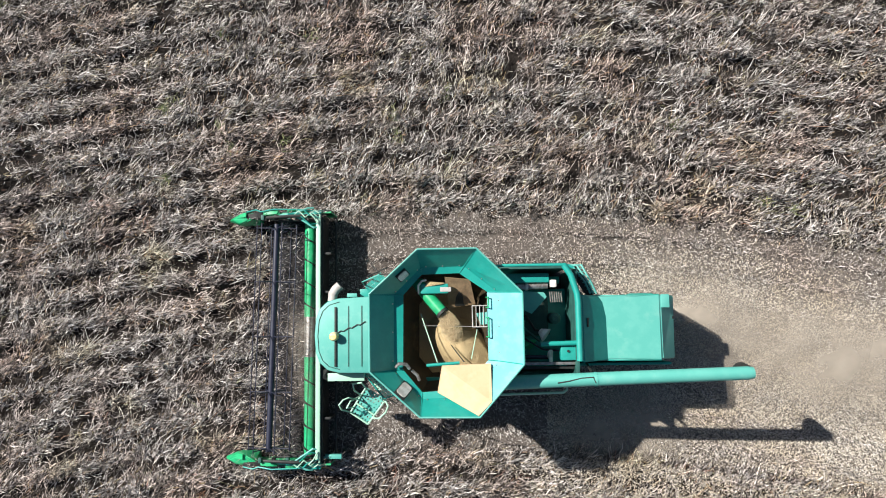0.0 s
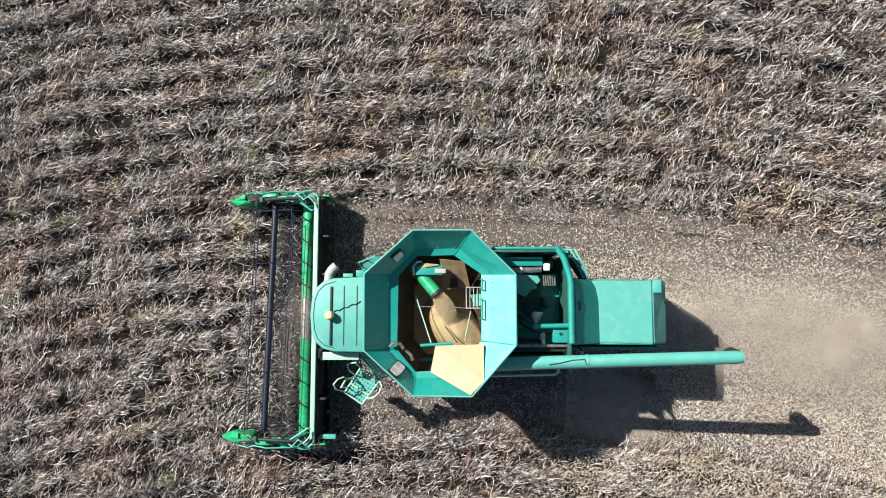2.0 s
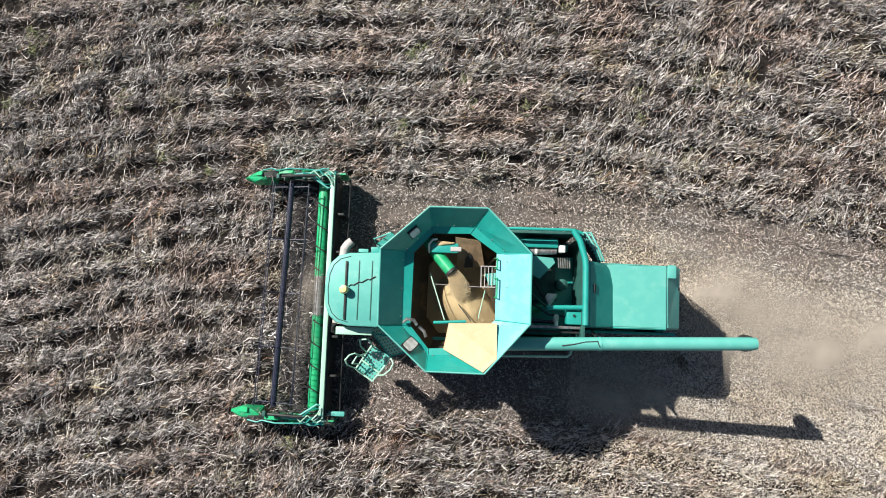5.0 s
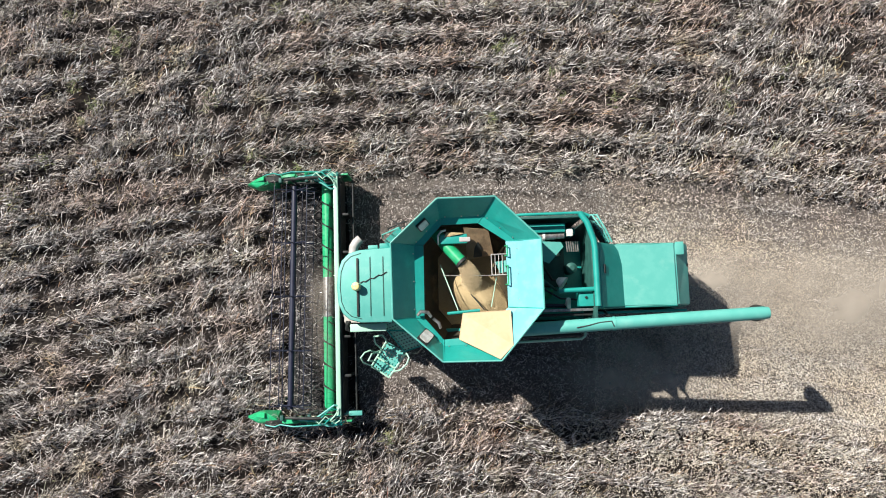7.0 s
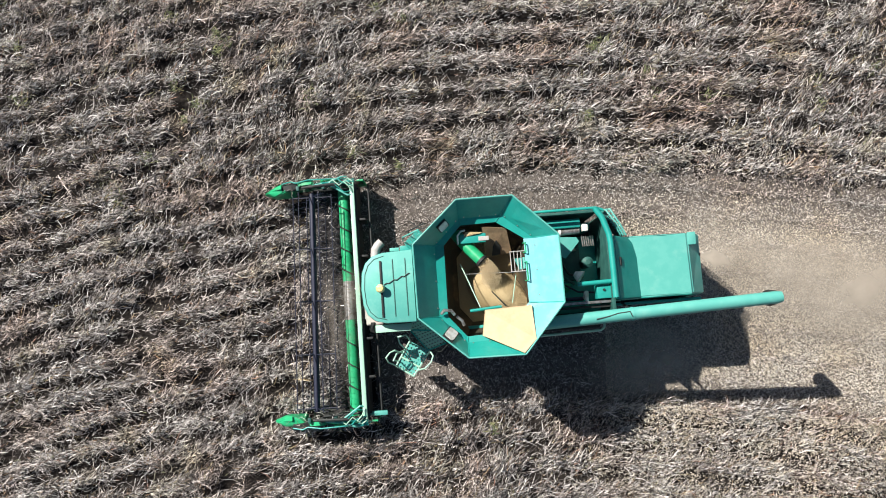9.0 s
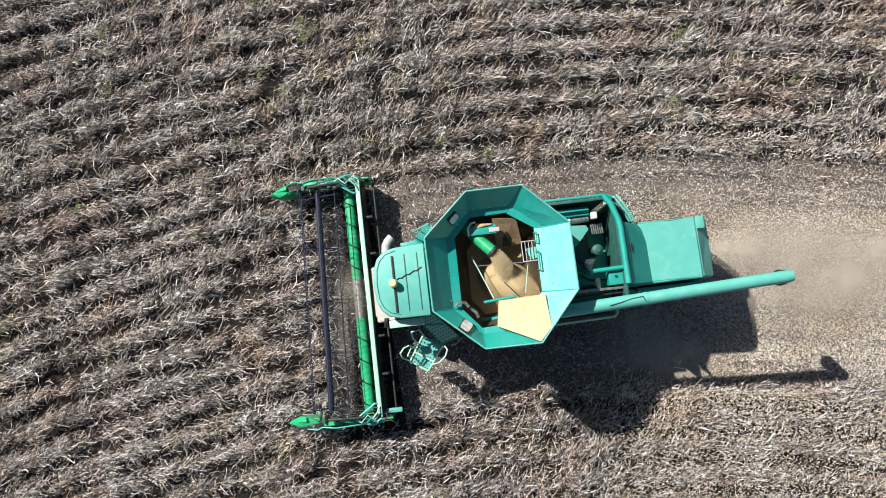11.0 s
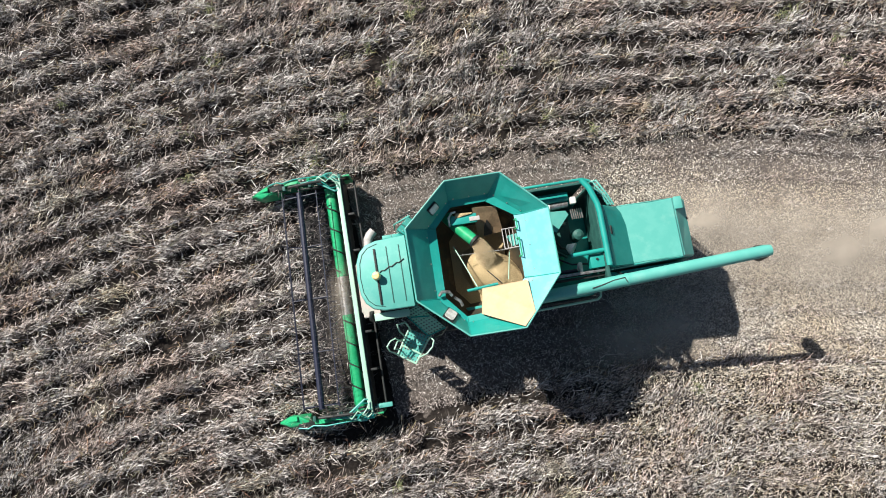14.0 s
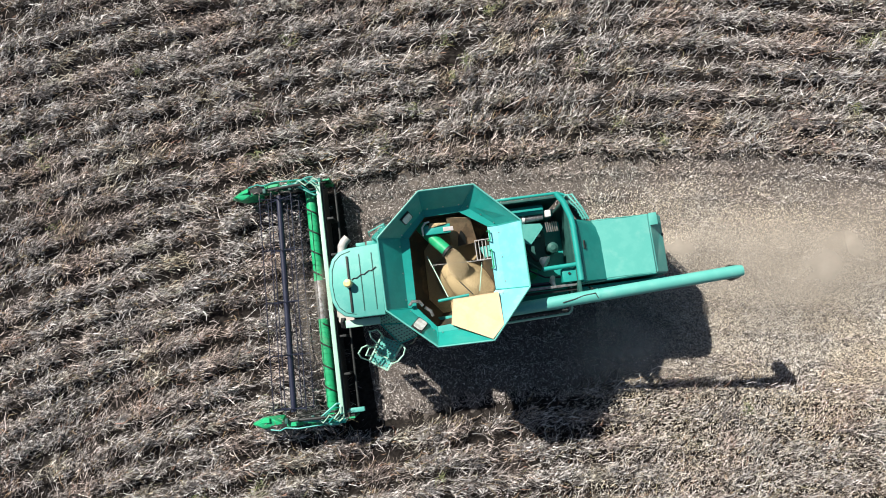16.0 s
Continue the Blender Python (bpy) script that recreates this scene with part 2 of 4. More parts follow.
def crumbs(name, centres, sizes, mat, parent, label=""):
    """A great many grains in one mesh: small eight-sided beads."""
    n = len(centres)
    corner = np.array([(1, 0, 0), (-1, 0, 0), (0, 1, 0), (0, -1, 0), (0, 0, 1), (0, 0, -1)], float)
    side = np.array([(0, 2, 4), (2, 1, 4), (1, 3, 4), (3, 0, 4), (2, 0, 5), (1, 2, 5), (3, 1, 5), (0, 3, 5)])
    verts = (np.asarray(centres)[:, None, :] + corner[None] * np.asarray(sizes)[:, None, None]).reshape(-1, 3)
    faces = (np.arange(n)[:, None, None] * 6 + side[None]).reshape(-1, 3)
    me = bpy.data.meshes.new(name)
    me.from_pydata(verts.tolist(), [], faces.tolist())
    me.materials.append(mat)
    ob = new(name, me)
    ob.parent = parent
    return tagged(ob, label, kind="stuff")


def plate(points, thick, bm=None, bevel=0.0):
    """A sheet with a thickness, from its corners in order (upper side)."""
    own = bmesh.new()
    top = [Vector(p) for p in points]
    n = (top[1] - top[0]).cross(top[2] - top[0]).normalized()
    if n.z < 0:
        n = -n
    a = [own.verts.new(p) for p in top]
    b = [own.verts.new(p - n * thick) for p in top]
    own.faces.new(a)
    own.faces.new(b[::-1])
    for i in range(len(a)):
        j = (i + 1) % len(a)
        own.faces.new((a[i], b[i], b[j], a[j]))
    if bevel:
        bmesh.ops.recalc_face_normals(own, faces=own.faces)
        bmesh.ops.bevel(own, geom=own.edges[:], offset=bevel, segments=2, affect="EDGES")
    return joined(bm, own)


def hull(points, bevel=0.0, seg=2, bm=None):
    own = bmesh.new()
    for p in points:
        own.verts.new(p)
    bmesh.ops.convex_hull(own, input=own.verts)
    bmesh.ops.dissolve_limit(own, angle_limit=0.02, verts=own.verts, edges=own.edges)
    if bevel:
        bmesh.ops.bevel(own, geom=own.edges[:], offset=bevel, segments=seg, affect="EDGES")
    return joined(bm, own)


def grating(corners, nx, ny, width=0.55, thick=0.014):
    """A perforated metal tread: one sheet with real holes through it."""
    a, b, c, d = (Vector(p) for p in corners)
    bm = bmesh.new()

    def lines(n):
        out = []
        for i in range(n + 1):
            out += [max(0, (i - width / 2) / n), min(1, (i + width / 2) / n)]
        return out

    us, vs = lines(nx), lines(ny)
    made = {}

    def vert(i, j, low):
        if (i, j, low) not in made:
            p = a.lerp(b, us[i]).lerp(d.lerp(c, us[i]), vs[j])
            made[i, j, low] = bm.verts.new(p - Vector((0, 0, thick * low)))
        return made[i, j, low]

    def solid(i, j):
        return 0 <= i < len(us) - 1 and 0 <= j < len(vs) - 1 and (i % 2 == 0 or j % 2 == 0)

    for i in range(len(us) - 1):
        for j in range(len(vs) - 1):
            if not solid(i, j):
                continue
            ring = ((i, j), (i + 1, j), (i + 1, j + 1), (i, j + 1))
            bm.faces.new([vert(*p, 0) for p in ring])
            bm.faces.new([vert(*p, 1) for p in ring][::-1])
            for (p, q), (di, dj) in zip(zip(ring, ring[1:] + ring[:1]), ((0, -1), (1, 0), (0, 1), (-1, 0))):
                if not solid(i + di, j + dj):
                    bm.faces.new((vert(*p, 0), vert(*p, 1), vert(*q, 1), vert(*q, 0)))
    return bm


# ---- field ----
CENTRE = Vector((0.0, -52.0, 0.0))
RADIUS = 52.0
ROW = 0.762
# the drilled rows bend round a point of their own
ROW_CENTRE = Vector((-0.5, -52.0, 0.0))
ROW_RADIUS = 52.37
SWATH = (-3.30, 3.12)
rng = np.random.default_rng(7)


def ribbons(name, root, azimuth, rise, length, width, bend, mat, kind_label, category="crop", flat=False):
    """Many thin stems in one mesh: each a bent ribbon of two faces."""
    n = len(root)
    d0 = np.stack([np.cos(azimuth) * np.cos(rise), np.sin(azimuth) * np.cos(rise), np.sin(rise)], 1)
    rise2 = rise - bend
    az2 = azimuth + rng.normal(0, 0.60, n)
    d1 = np.stack([np.cos(az2) * np.cos(rise2), np.sin(az2) * np.cos(rise2), np.sin(rise2)], 1)
    mid = root + d0 * (length * 0.5)[:, None]
    tip = mid + d1 * (length * 0.5)[:, None]
    tip[:, 2] = np.maximum(tip[:, 2], 0.012)
    side = np.stack([-np.sin(azimuth), np.cos(azimuth), np.zeros(n)], 1)
    up = np.cross(d0, side)
    roll = rng.uniform(-0.9, 0.9, n)[:, None]
    s = (side * np.cos(roll) + up * np.sin(roll)) * (width / 2)[:, None]
    if flat:
        verts = np.stack([root - s, root + s, tip - s * 0.7, tip + s * 0.7], 1).reshape(-1, 3)
        quads = ((np.arange(n) * 4)[:, None] + np.array([0, 1, 3, 2])).reshape(-1)
    else:
        verts = np.stack([root - s, root + s, mid - s, mid + s, tip - s * 0.5, tip + s * 0.5], 1).reshape(-1, 3)
        base = (np.arange(n) * 6)[:, None]
        quads = np.concatenate([base + np.array([0, 1, 3, 2]), base + np.array([2, 3, 5, 4])], 1).reshape(-1)
    me = bpy.data.meshes.new(name)
    me.vertices.add(len(verts))
    me.vertices.foreach_set("co", verts.astype(np.float32).ravel())
    me.loops.add(len(quads))
    me.loops.foreach_set("vertex_index", quads.astype(np.int32))
    me.polygons.add(len(quads) // 4)
    me.polygons.foreach_set("loop_start", np.arange(0, len(quads), 4, dtype=np.int32))
    me.update(calc_edges=True)
    me.materials.append(mat)
    return tagged(new(name, me), kind_label, category, kind="stuff")


def polar(x, y):
    r = np.hypot(x - CENTRE.x, y - CENTRE.y)
    return r - RADIUS, RADIUS * np.arctan2(-(x - CENTRE.x), y - CENTRE.y)


def place(off, along):
    a = along / RADIUS
    r = RADIUS + off
    return CENTRE.x - r * np.sin(a), CENTRE.y + r * np.cos(a)


def row_place(off, along):
    a = along / ROW_RADIUS
    r = ROW_RADIUS + off
    return ROW_CENTRE.x - r * np.sin(a), ROW_CENTRE.y + r * np.cos(a)


def wander(off, along):
    """Rows are not quite true: slow waves along each row."""
    return 0.035 * np.sin(along * 0.55 + off * 1.3) + 0.03 * np.sin(along * 1.3 + off * 2.9)


def crop_stems(off, along, stems, sort):
    """Stems, branches or pods of lodged, dry soybean plants in drilled rows: each plant is a tuft that leans over.
    off: metres across the rows, along: metres along them, one for each plant."""
    row = np.round(off / ROW) * ROW
    po = row + rng.normal(0, 0.10, len(off)) + wander(row, along)
    px, py = row_place(po, along)
    # the plants lie over mostly one way, in drifts
    drift = 0.70 + 0.20 * np.sin(px * 0.31 + py * 0.23) + 0.20 * np.sin(px * 0.9 - py * 0.7) + 0.12 * np.sin(px * 2.1 + py * 1.7)
    lean = drift + rng.normal(0, 0.20, len(off)) + np.where(rng.random(len(off)) < 0.14, math.pi, 0)
    tall = rng.uniform(0.55, 1.15, len(off)) * (0.85 + 0.25 * np.sin(px * 1.7 + 1.3 * np.sin(py * 1.1)))
    fell = rng.uniform(0.35, 1.0, len(off))
    k = np.repeat(np.arange(len(off)), stems)
    n = len(k)
    up = rng.beta(1.5, 1.2, n)
    reach = (up * 0.34 - 0.10) * fell[k] + rng.normal(0, 0.05, n)
    x = px[k] + np.cos(lean[k]) * reach + rng.normal(0, 0.075, n)
    y = py[k] + np.sin(lean[k]) * reach + rng.normal(0, 0.075, n)
    z = np.maximum(0.02, up * 0.60 * tall[k] * (1.25 - 0.6 * fell[k]) + rng.normal(0, 0.03, n))
    litter = rng.random(n) < {"stem": 0.10, "branch": 0.20, "pod": 0.30}[sort]
    x = np.where(litter, x + rng.normal(0, 0.22, n), x)
    y = np.where(litter, y + rng.normal(0, 0.22, n), y)
    z = np.where(litter, rng.uniform(0.005, 0.14, n), z)
    azimuth = lean[k] + rng.normal(0, 0.44, n)
    azimuth = np.where(rng.random(n) < 0.16, rng.uniform(0, 2 * math.pi, n), azimuth)
    rise = rng.normal(0.26, 0.34, n)
    mean, low, high = {"stem": (0.054, 0.011, 0.022), "branch": (0.040, 0.008, 0.0165), "pod": (0.020, 0.011, 0.021)}[sort]
    return np.stack([x, y, z], 1), azimuth, rise, rng.gamma(5, mean, n), rng.uniform(low, high, n), rng.normal(0.30, 0.40, n)


def plants():
    """Every plant near the machine's way: its place by the rows, and its place by the swath."""
    n = int(60 * 28.5 * 16)
    off, along = rng.uniform(-14.0, 14.5, n), rng.uniform(-15, 45, n)
    x, y = row_place(np.round(off / ROW) * ROW, along)
    across, ahead = polar(x, y)
    near = (across > -8) & (across < 12) & (ahead > -12.5) & (ahead < 34.5)
    return off[near], along[near], across[near], ahead[near]


PLANTS = plants()
CUT_FROM, CUT_TO, STEP = 4.4, 24.4, 0.25
CROP_PARTS = (("stem", 14, "soybean_crop", "dry brown standing soybean crop in curved rows"),
              ("branch", 19, "soybean_branches", "thin dry side branches of the soybean crop"),
              ("pod", 13, "soybean_pods", "pods and leaf scraps on the dry soybean crop"))


def build_field():
    # soil: one sheet, fine where it is near and wide towards the horizon
    fine_x, fine_y = np.arange(-36, 18.1, 0.3), np.arange(-18, 14.1, 0.3)
    far = np.array([20, 60, 200, 700, 2500.0])
    xs = np.concatenate([fine_x[0] - far[::-1], fine_x, fine_x[-1] + far])
    ys = np.concatenate([fine_y[0] - far[::-1], fine_y, fine_y[-1] + far])
    gx, gy = np.meshgrid(xs, ys, indexing="ij")
    gz = 0.02 * np.sin(gx * 5.1 + 2 * np.sin(gy * 2.3)) * np.sin(gy * 4.3 + gx) + rng.normal(0, 0.008, gx.shape)
    inner = (gx > -36.1) & (gx < 18.1) & (gy > -18.1) & (gy < 14.1)
    gz = np.where(inner, gz, 0) - 0.03
    nx, ny = gx.shape
    idx = np.arange(nx * ny).reshape(nx, ny)
    faces = np.stack([idx[:-1, :-1], idx[1:, :-1], idx[1:, 1:], idx[:-1, 1:]], -1).reshape(-1, 4)
    me = bpy.data.meshes.new("ground")
    me.from_pydata(np.stack([gx, gy, gz], -1).reshape(-1, 3).tolist(), [], faces.tolist())
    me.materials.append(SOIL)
    tagged(new("ground", me), "bare brown soil of a harvested field, darkened for row shade", "ground", kind="structure")

    # standing crop on both sides of the swath and far ahead
    off, along, across, ahead = PLANTS
    keep = (across < SWATH[0]) | (across > SWATH[1]) | (ahead > CUT_TO)
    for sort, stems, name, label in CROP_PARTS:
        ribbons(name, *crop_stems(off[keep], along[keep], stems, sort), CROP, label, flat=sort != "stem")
    # the crop goes on all round as ridged rows, out to the horizon
    coarse = [15, 19, 25, 34, 50, 80, 150, 300, 700, 1800]
    for name, offs, alongs in (("distant_crop", np.concatenate([np.arange(11.9, 60, 0.254), 60 + np.array(coarse)]), np.linspace(-163, 163, 300)),
                               ("distant_crop", np.arange(-45, -7.85, 0.254), np.linspace(-163, 163, 300)),
                               ("distant_crop", np.arange(-10.0, 12.1, 0.254), np.linspace(34.3, 163, 130)),
                               ("distant_crop", np.arange(3.2, 12.1, 0.254), np.linspace(-163, -12.3, 140)),
                               ("distant_crop", np.arange(-10.0, -3.2, 0.254), np.linspace(-163, -12.3, 140))):
        o, a = np.meshgrid(offs, alongs, indexing="ij")
        x, y = place(o, a)
        r = np.hypot(x - ROW_CENTRE.x, y - ROW_CENTRE.y) - ROW_RADIUS
        z = 0.19 + 0.15 * np.cos(2 * math.pi * r / ROW) + rng.normal(0, 0.06, o.shape)
        z = np.maximum(z, 0.03)
        idx = np.arange(o.size).reshape(o.shape)
        faces = np.stack([idx[:-1, :-1], idx[1:, :-1], idx[1:, 1:], idx[:-1, 1:]], -1).reshape(-1, 4)
        me = bpy.data.meshes.new(name)
        me.from_pydata(np.stack([x, y, z], -1).reshape(-1, 3).tolist(), [], faces.tolist())
        me.materials.append(FAR_CROP)
        tagged(new(name, me), "dry brown soybean rows farther out in the field", "crop", kind="stuff")

    # a few green weeds between the rows
    n = 64
    wo = np.concatenate([rng.uniform(3.6, 11.5, 50), rng.uniform(-9.5, -3.8, n - 50)])
    wx, wy = place(wo, rng.uniform(-12, 33, n))
    k = np.repeat(np.arange(n), 38)
    spread = rng.uniform(0.05, 0.16, n)[k]
    root = np.stack([wx[k] + rng.normal(0, 1, len(k)) * spread, wy[k] + rng.normal(0, 1, len(k)) * spread, rng.uniform(0.12, 0.46, len(k))], 1)
    ribbons("green_weeds", root, rng.uniform(0, 6.283, len(k)), rng.normal(0.3, 0.4, len(k)), rng.gamma(5, 0.026, len(k)), rng.uniform(0.010, 0.024, len(k)),
            rng.normal(0.3, 0.3, len(k)), WEED, "small green and yellowing weeds among the dry crop", "weeds")


def chopped_bits(s0, s1):
    """Short stubble and chopped stems that the cutter bar leaves."""
    n = int((s1 - s0) * 6.8 * 820)
    off, along = rng.uniform(SWATH[0] - 0.2, SWATH[1] + 0.2, n), rng.uniform(s0, s1, n)
    x, y = place(off, along)
    # one stem in five is a stump that still stands in its drilled row
    standing = rng.random(n) < 0.2
    dx, dy = x - ROW_CENTRE.x, y - ROW_CENTRE.y
    r = np.hypot(dx, dy)
    drilled = ROW_RADIUS + np.round((r - ROW_RADIUS) / ROW) * ROW + rng.normal(0, 0.07, n)
    x = np.where(standing, ROW_CENTRE.x + dx / r * drilled, x)
    y = np.where(standing, ROW_CENTRE.y + dy / r * drilled, y)
    return ribbons("chopped_stem_strip", np.stack([x, y, rng.uniform(0.0, 0.05, n)], 1), rng.uniform(0, 6.283, n),
                   np.where(standing, rng.normal(1.1, 0.3, n), rng.normal(0.15, 0.25, n)), np.where(standing, rng.uniform(0.08, 0.2, n), rng.gamma(4, 0.011, n)),
                   rng.uniform(0.008, 0.020, n), rng.normal(0.1, 0.2, n), STUBBLE, "short grey-brown stubble and chopped stems on the cut swath", "stubble", flat=True)


def middle(along):
    """Where the thickest straw lies across the swath."""
    return -0.75 + 0.3 * np.sin(along * 0.7) + 0.15 * np.sin(along * 2.3)


def straw_bits(s0, s1, name, label):
    """Pale straw that the machine leaves behind it, thickest down the middle of the swath, some of it on the crop beside."""
    n = int((s1 - s0) * 12 * 1550)
    off, along = rng.uniform(-7.8, 4.2, n), rng.uniform(s0, s1, n)
    d = off - middle(along)
    keep = rng.random(n) < 0.08 + 0.92 * np.exp(-np.abs(d / 2.55) ** 4)
    keep |= (off < SWATH[0]) & (rng.random(n) < 0.34 * np.exp((off - SWATH[0]) / 3.0))
    off, along = off[keep], along[keep]
    n = len(off)
    outside = (off < SWATH[0]) | (off > SWATH[1])
    along = np.where(outside, along + rng.normal(0, 0.9, n), along)
    x, y = place(off, along)
    z = rng.uniform(0.03, 0.07, n)
    z = np.where(outside, rng.uniform(0.25, 0.60, n), z)
    return ribbons(name, np.stack([x, y, z], 1), rng.uniform(0, 6.283, n), rng.normal(0.05, 0.14, n),
                   rng.gamma(4, 0.0105, n), rng.uniform(0.009, 0.019, n), rng.normal(0.0, 0.06, n), STRAW, label, "straw", flat=True)


def chaff_mat(s0, s1, name, label, grain=0.0625):
    """A thin, broken layer of chaff and dry soil crumbs that thins out towards the edges of the swath."""
    na, no = max(2, int(round((s1 - s0) / grain)) + 1), 118 if grain < 0.1 else 24
    along, off = np.meshgrid(np.linspace(s0, s1, na), np.linspace(SWATH[0] - 0.5, SWATH[1] + 0.5, no), indexing="ij")
    edge = np.minimum(off - SWATH[0], SWATH[1] - off) + 0.16 * np.sin(along * 3.1 + 2 * np.sin(along * 1.7) + off) + 0.14 * np.sin(along * 9.3 + off * 5)
    lumps = 0.009 * np.sin(off * 7.1 + 3 * np.sin(along * 2.7)) * np.sin(along * 6.3 + off * 3.7) + 0.007 * np.sin(along * 15.1 + 5 * np.sin(off * 4.3))
    z = 0.014 * np.clip(edge / 0.8, -1, 1) - 0.07 * np.clip(-edge / 0.3, 0, 1) + lumps + rng.normal(0, 0.010, off.shape)
    x, y = place(off, along)
    idx = np.arange(na * no).reshape(na, no)
    faces = np.stack([idx[:-1, :-1], idx[1:, :-1], idx[1:, 1:], idx[:-1, 1:]], -1).reshape(-1, 4)
    me = bpy.data.meshes.new(name)
    me.from_pydata(np.stack([x, y, z], -1).reshape(-1, 3).tolist(), [], faces.tolist())
    me.materials.append(CHAFF)
    me.polygons.foreach_set("use_smooth", [True] * len(me.polygons))
    return tagged(new(name, me), label, "chaff", kind="stuff")


def build_straw():
    """Straw strips: those behind the machine lie still, the others come down as it passes."""
    straw_bits(-12.6, -3.6, "spread_straw", "pale chopped straw spread behind the harvester")
    chaff_mat(-163, -12.6, "chaff_layer", "thin layer of pale dusty chaff on the swath", 1.2)
    chaff_mat(-12.6, 3.6, "chaff_layer", "thin layer of pale dusty chaff on the swath")
    chopped_bits(-12.6, 3.6)
    strips = []
    s0, step = -3.6, 0.5
    while s0 < 15:
        ob = straw_bits(s0, s0 + step, "fresh_straw_strip", "pale chopped straw dropped behind the harvester")
        ob["group"] = "straw strips behind the harvester"
        strips.append((ob, (s0 + 3.2) / SPEED))
        s0 += step
    s0 = 3.6
    while s0 < 22.5:
        for ob in (chaff_mat(s0, s0 + step, "fresh_chaff_strip", "dusty chaff left behind the cutter bar"), chopped_bits(s0, s0 + step)):
            ob["group"] = "stubble strips behind the header"
            strips.append((ob, (s0 - 3.55) / SPEED))
        s0 += step
    return strips


def build_dust():
    """Puffs of dust that hang round the machine; each is a low dome."""
    bm = bmesh.new()
    rings, seg = 6, 28
    top = bm.verts.new((0, 0, 0.35))
    last = None
    for i in range(1, rings + 1):
        r = i / rings
        cur = [bm.verts.new((r * math.cos(2 * math.pi * k / seg), r * math.sin(2 * math.pi * k / seg), 0.35 * (1 - r * r))) for k in range(seg)]
        for k in range(seg):
            q = (k + 1) % seg
            if last:
                bm.faces.new((last[k], cur[k], cur[q], last[q]))
            else:
                bm.faces.new((top, cur[k], cur[q]))
        last = cur
    meshes = []
    for mat in (DUST, THICK_DUST):
        me = bpy.data.meshes.new("dust_puff")
        bm.to_mesh(me)
        me.materials.append(mat)
        me.polygons.foreach_set("use_smooth", [True] * len(me.polygons))
        meshes.append(me)
    bm.free()
    made = []
    spots = [(-3.72, -0.1, 1.0, 0.5, 1.2, 0), (-4.0, -0.9, 0.8, 0.5, 2.2, 0),
             (6.3, -0.1, 0.3, 2.4, 1.9, 1), (7.6, -0.5, 0.2, 3.0, 2.3, 1), (9.3, -0.7, 0.15, 3.4, 2.5, 1), (11.0, -0.9, 0.1, 3.4, 2.6, 1), (13.0, -1.0, 0.1, 3.2, 2.6, 0), (5.9, 1.25, 0.2, 1.6, 0.7, 0)]
    # a low veil of dust in the machine's shade
    low = [(4.5, -2.2, 0.06, 2.0, 1.7, 1), (5.0, -2.7, 0.05, 1.7, 1.4, 1), (4.1, -2.8, 0.04, 1.9, 1.6, 1), (3.4, -2.4, 0.05, 2.0, 1.8, 0)]
    for x, y, z, rx, ry, thick in spots + low:
        ob = tagged(new("dust_puff", meshes[thick]), "thin tan dust hanging round the harvester", "dust", "dust puffs round the harvester", "stuff")
        ob.scale = (rx, ry, 0.3 if z < 0.09 else 1.0)
        made.append((ob, x, y, z))
    return made


SPEED = 1.135


def build_cut_crop():
    """The crop in the machine's way, in strips across the swath, each of which is taken down as the cutter bar reaches it."""
    strips = []
    off, along, across, ahead = PLANTS
    inside = (across >= SWATH[0]) & (across <= SWATH[1])
    s0 = CUT_FROM
    while s0 < CUT_TO - 0.01:
        keep = inside & (ahead >= s0) & (ahead < s0 + STEP)
        for sort, stems, _, _ in CROP_PARTS:
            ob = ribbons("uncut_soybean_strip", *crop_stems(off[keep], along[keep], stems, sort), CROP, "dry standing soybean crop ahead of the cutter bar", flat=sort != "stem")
            ob["group"] = "crop strips ahead of the header"
            strips.append((ob, s0))
        s0 += STEP
    return strips


# ---- combine harvester ----
combine = tagged(new("combine_harvester"), "faded green combine harvester with octagonal grain tank, cutting soybeans", "combine harvester")

OUTER = [(-0.66, 1.77, 4.08), (0.60, 1.77, 4.08), (1.55, 0.82, 4.08), (1.55, -0.68, 4.08), (0.61, -1.75, 4.08), (-0.63, -1.74, 4.08), (-1.68, -0.80, 4.08), (-1.69, 0.83, 4.08)]
INNER = [(-0.60, 1.26, 3.50), (0.22, 1.28, 3.50), (0.83, 0.86, 3.50), (0.83, -0.62, 3.50), (0.22, -1.24, 3.50), (-0.62, -1.29, 3.50), (-1.03, -0.80, 3.50), (-1.01, 0.82, 3.50)]
MIDDLE = [(*(Vector(a).lerp(Vector(b), 0.70)).xy, 3.55) for a, b in zip(OUTER, INNER)]


def on_panel(i, u, v):
    """A place and turn on the upper sheet of panel i: u along it, v from the rim down."""
    j = (i + 1) % 8
    o = Vector(OUTER[i]).lerp(Vector(OUTER[j]), u)
    n = Vector(MIDDLE[i]).lerp(Vector(MIDDLE[j]), u)
    along = (Vector(OUTER[j]) - Vector(OUTER[i])).normalized()
    down = (n - o).normalized()
    up = along.cross(down)
    if up.z < 0:
        up = -up
    side = up.cross(along)
    m = Matrix((along, side, up)).transposed().to_4x4()
    return Matrix.Translation(o.lerp(n, v)) @ m


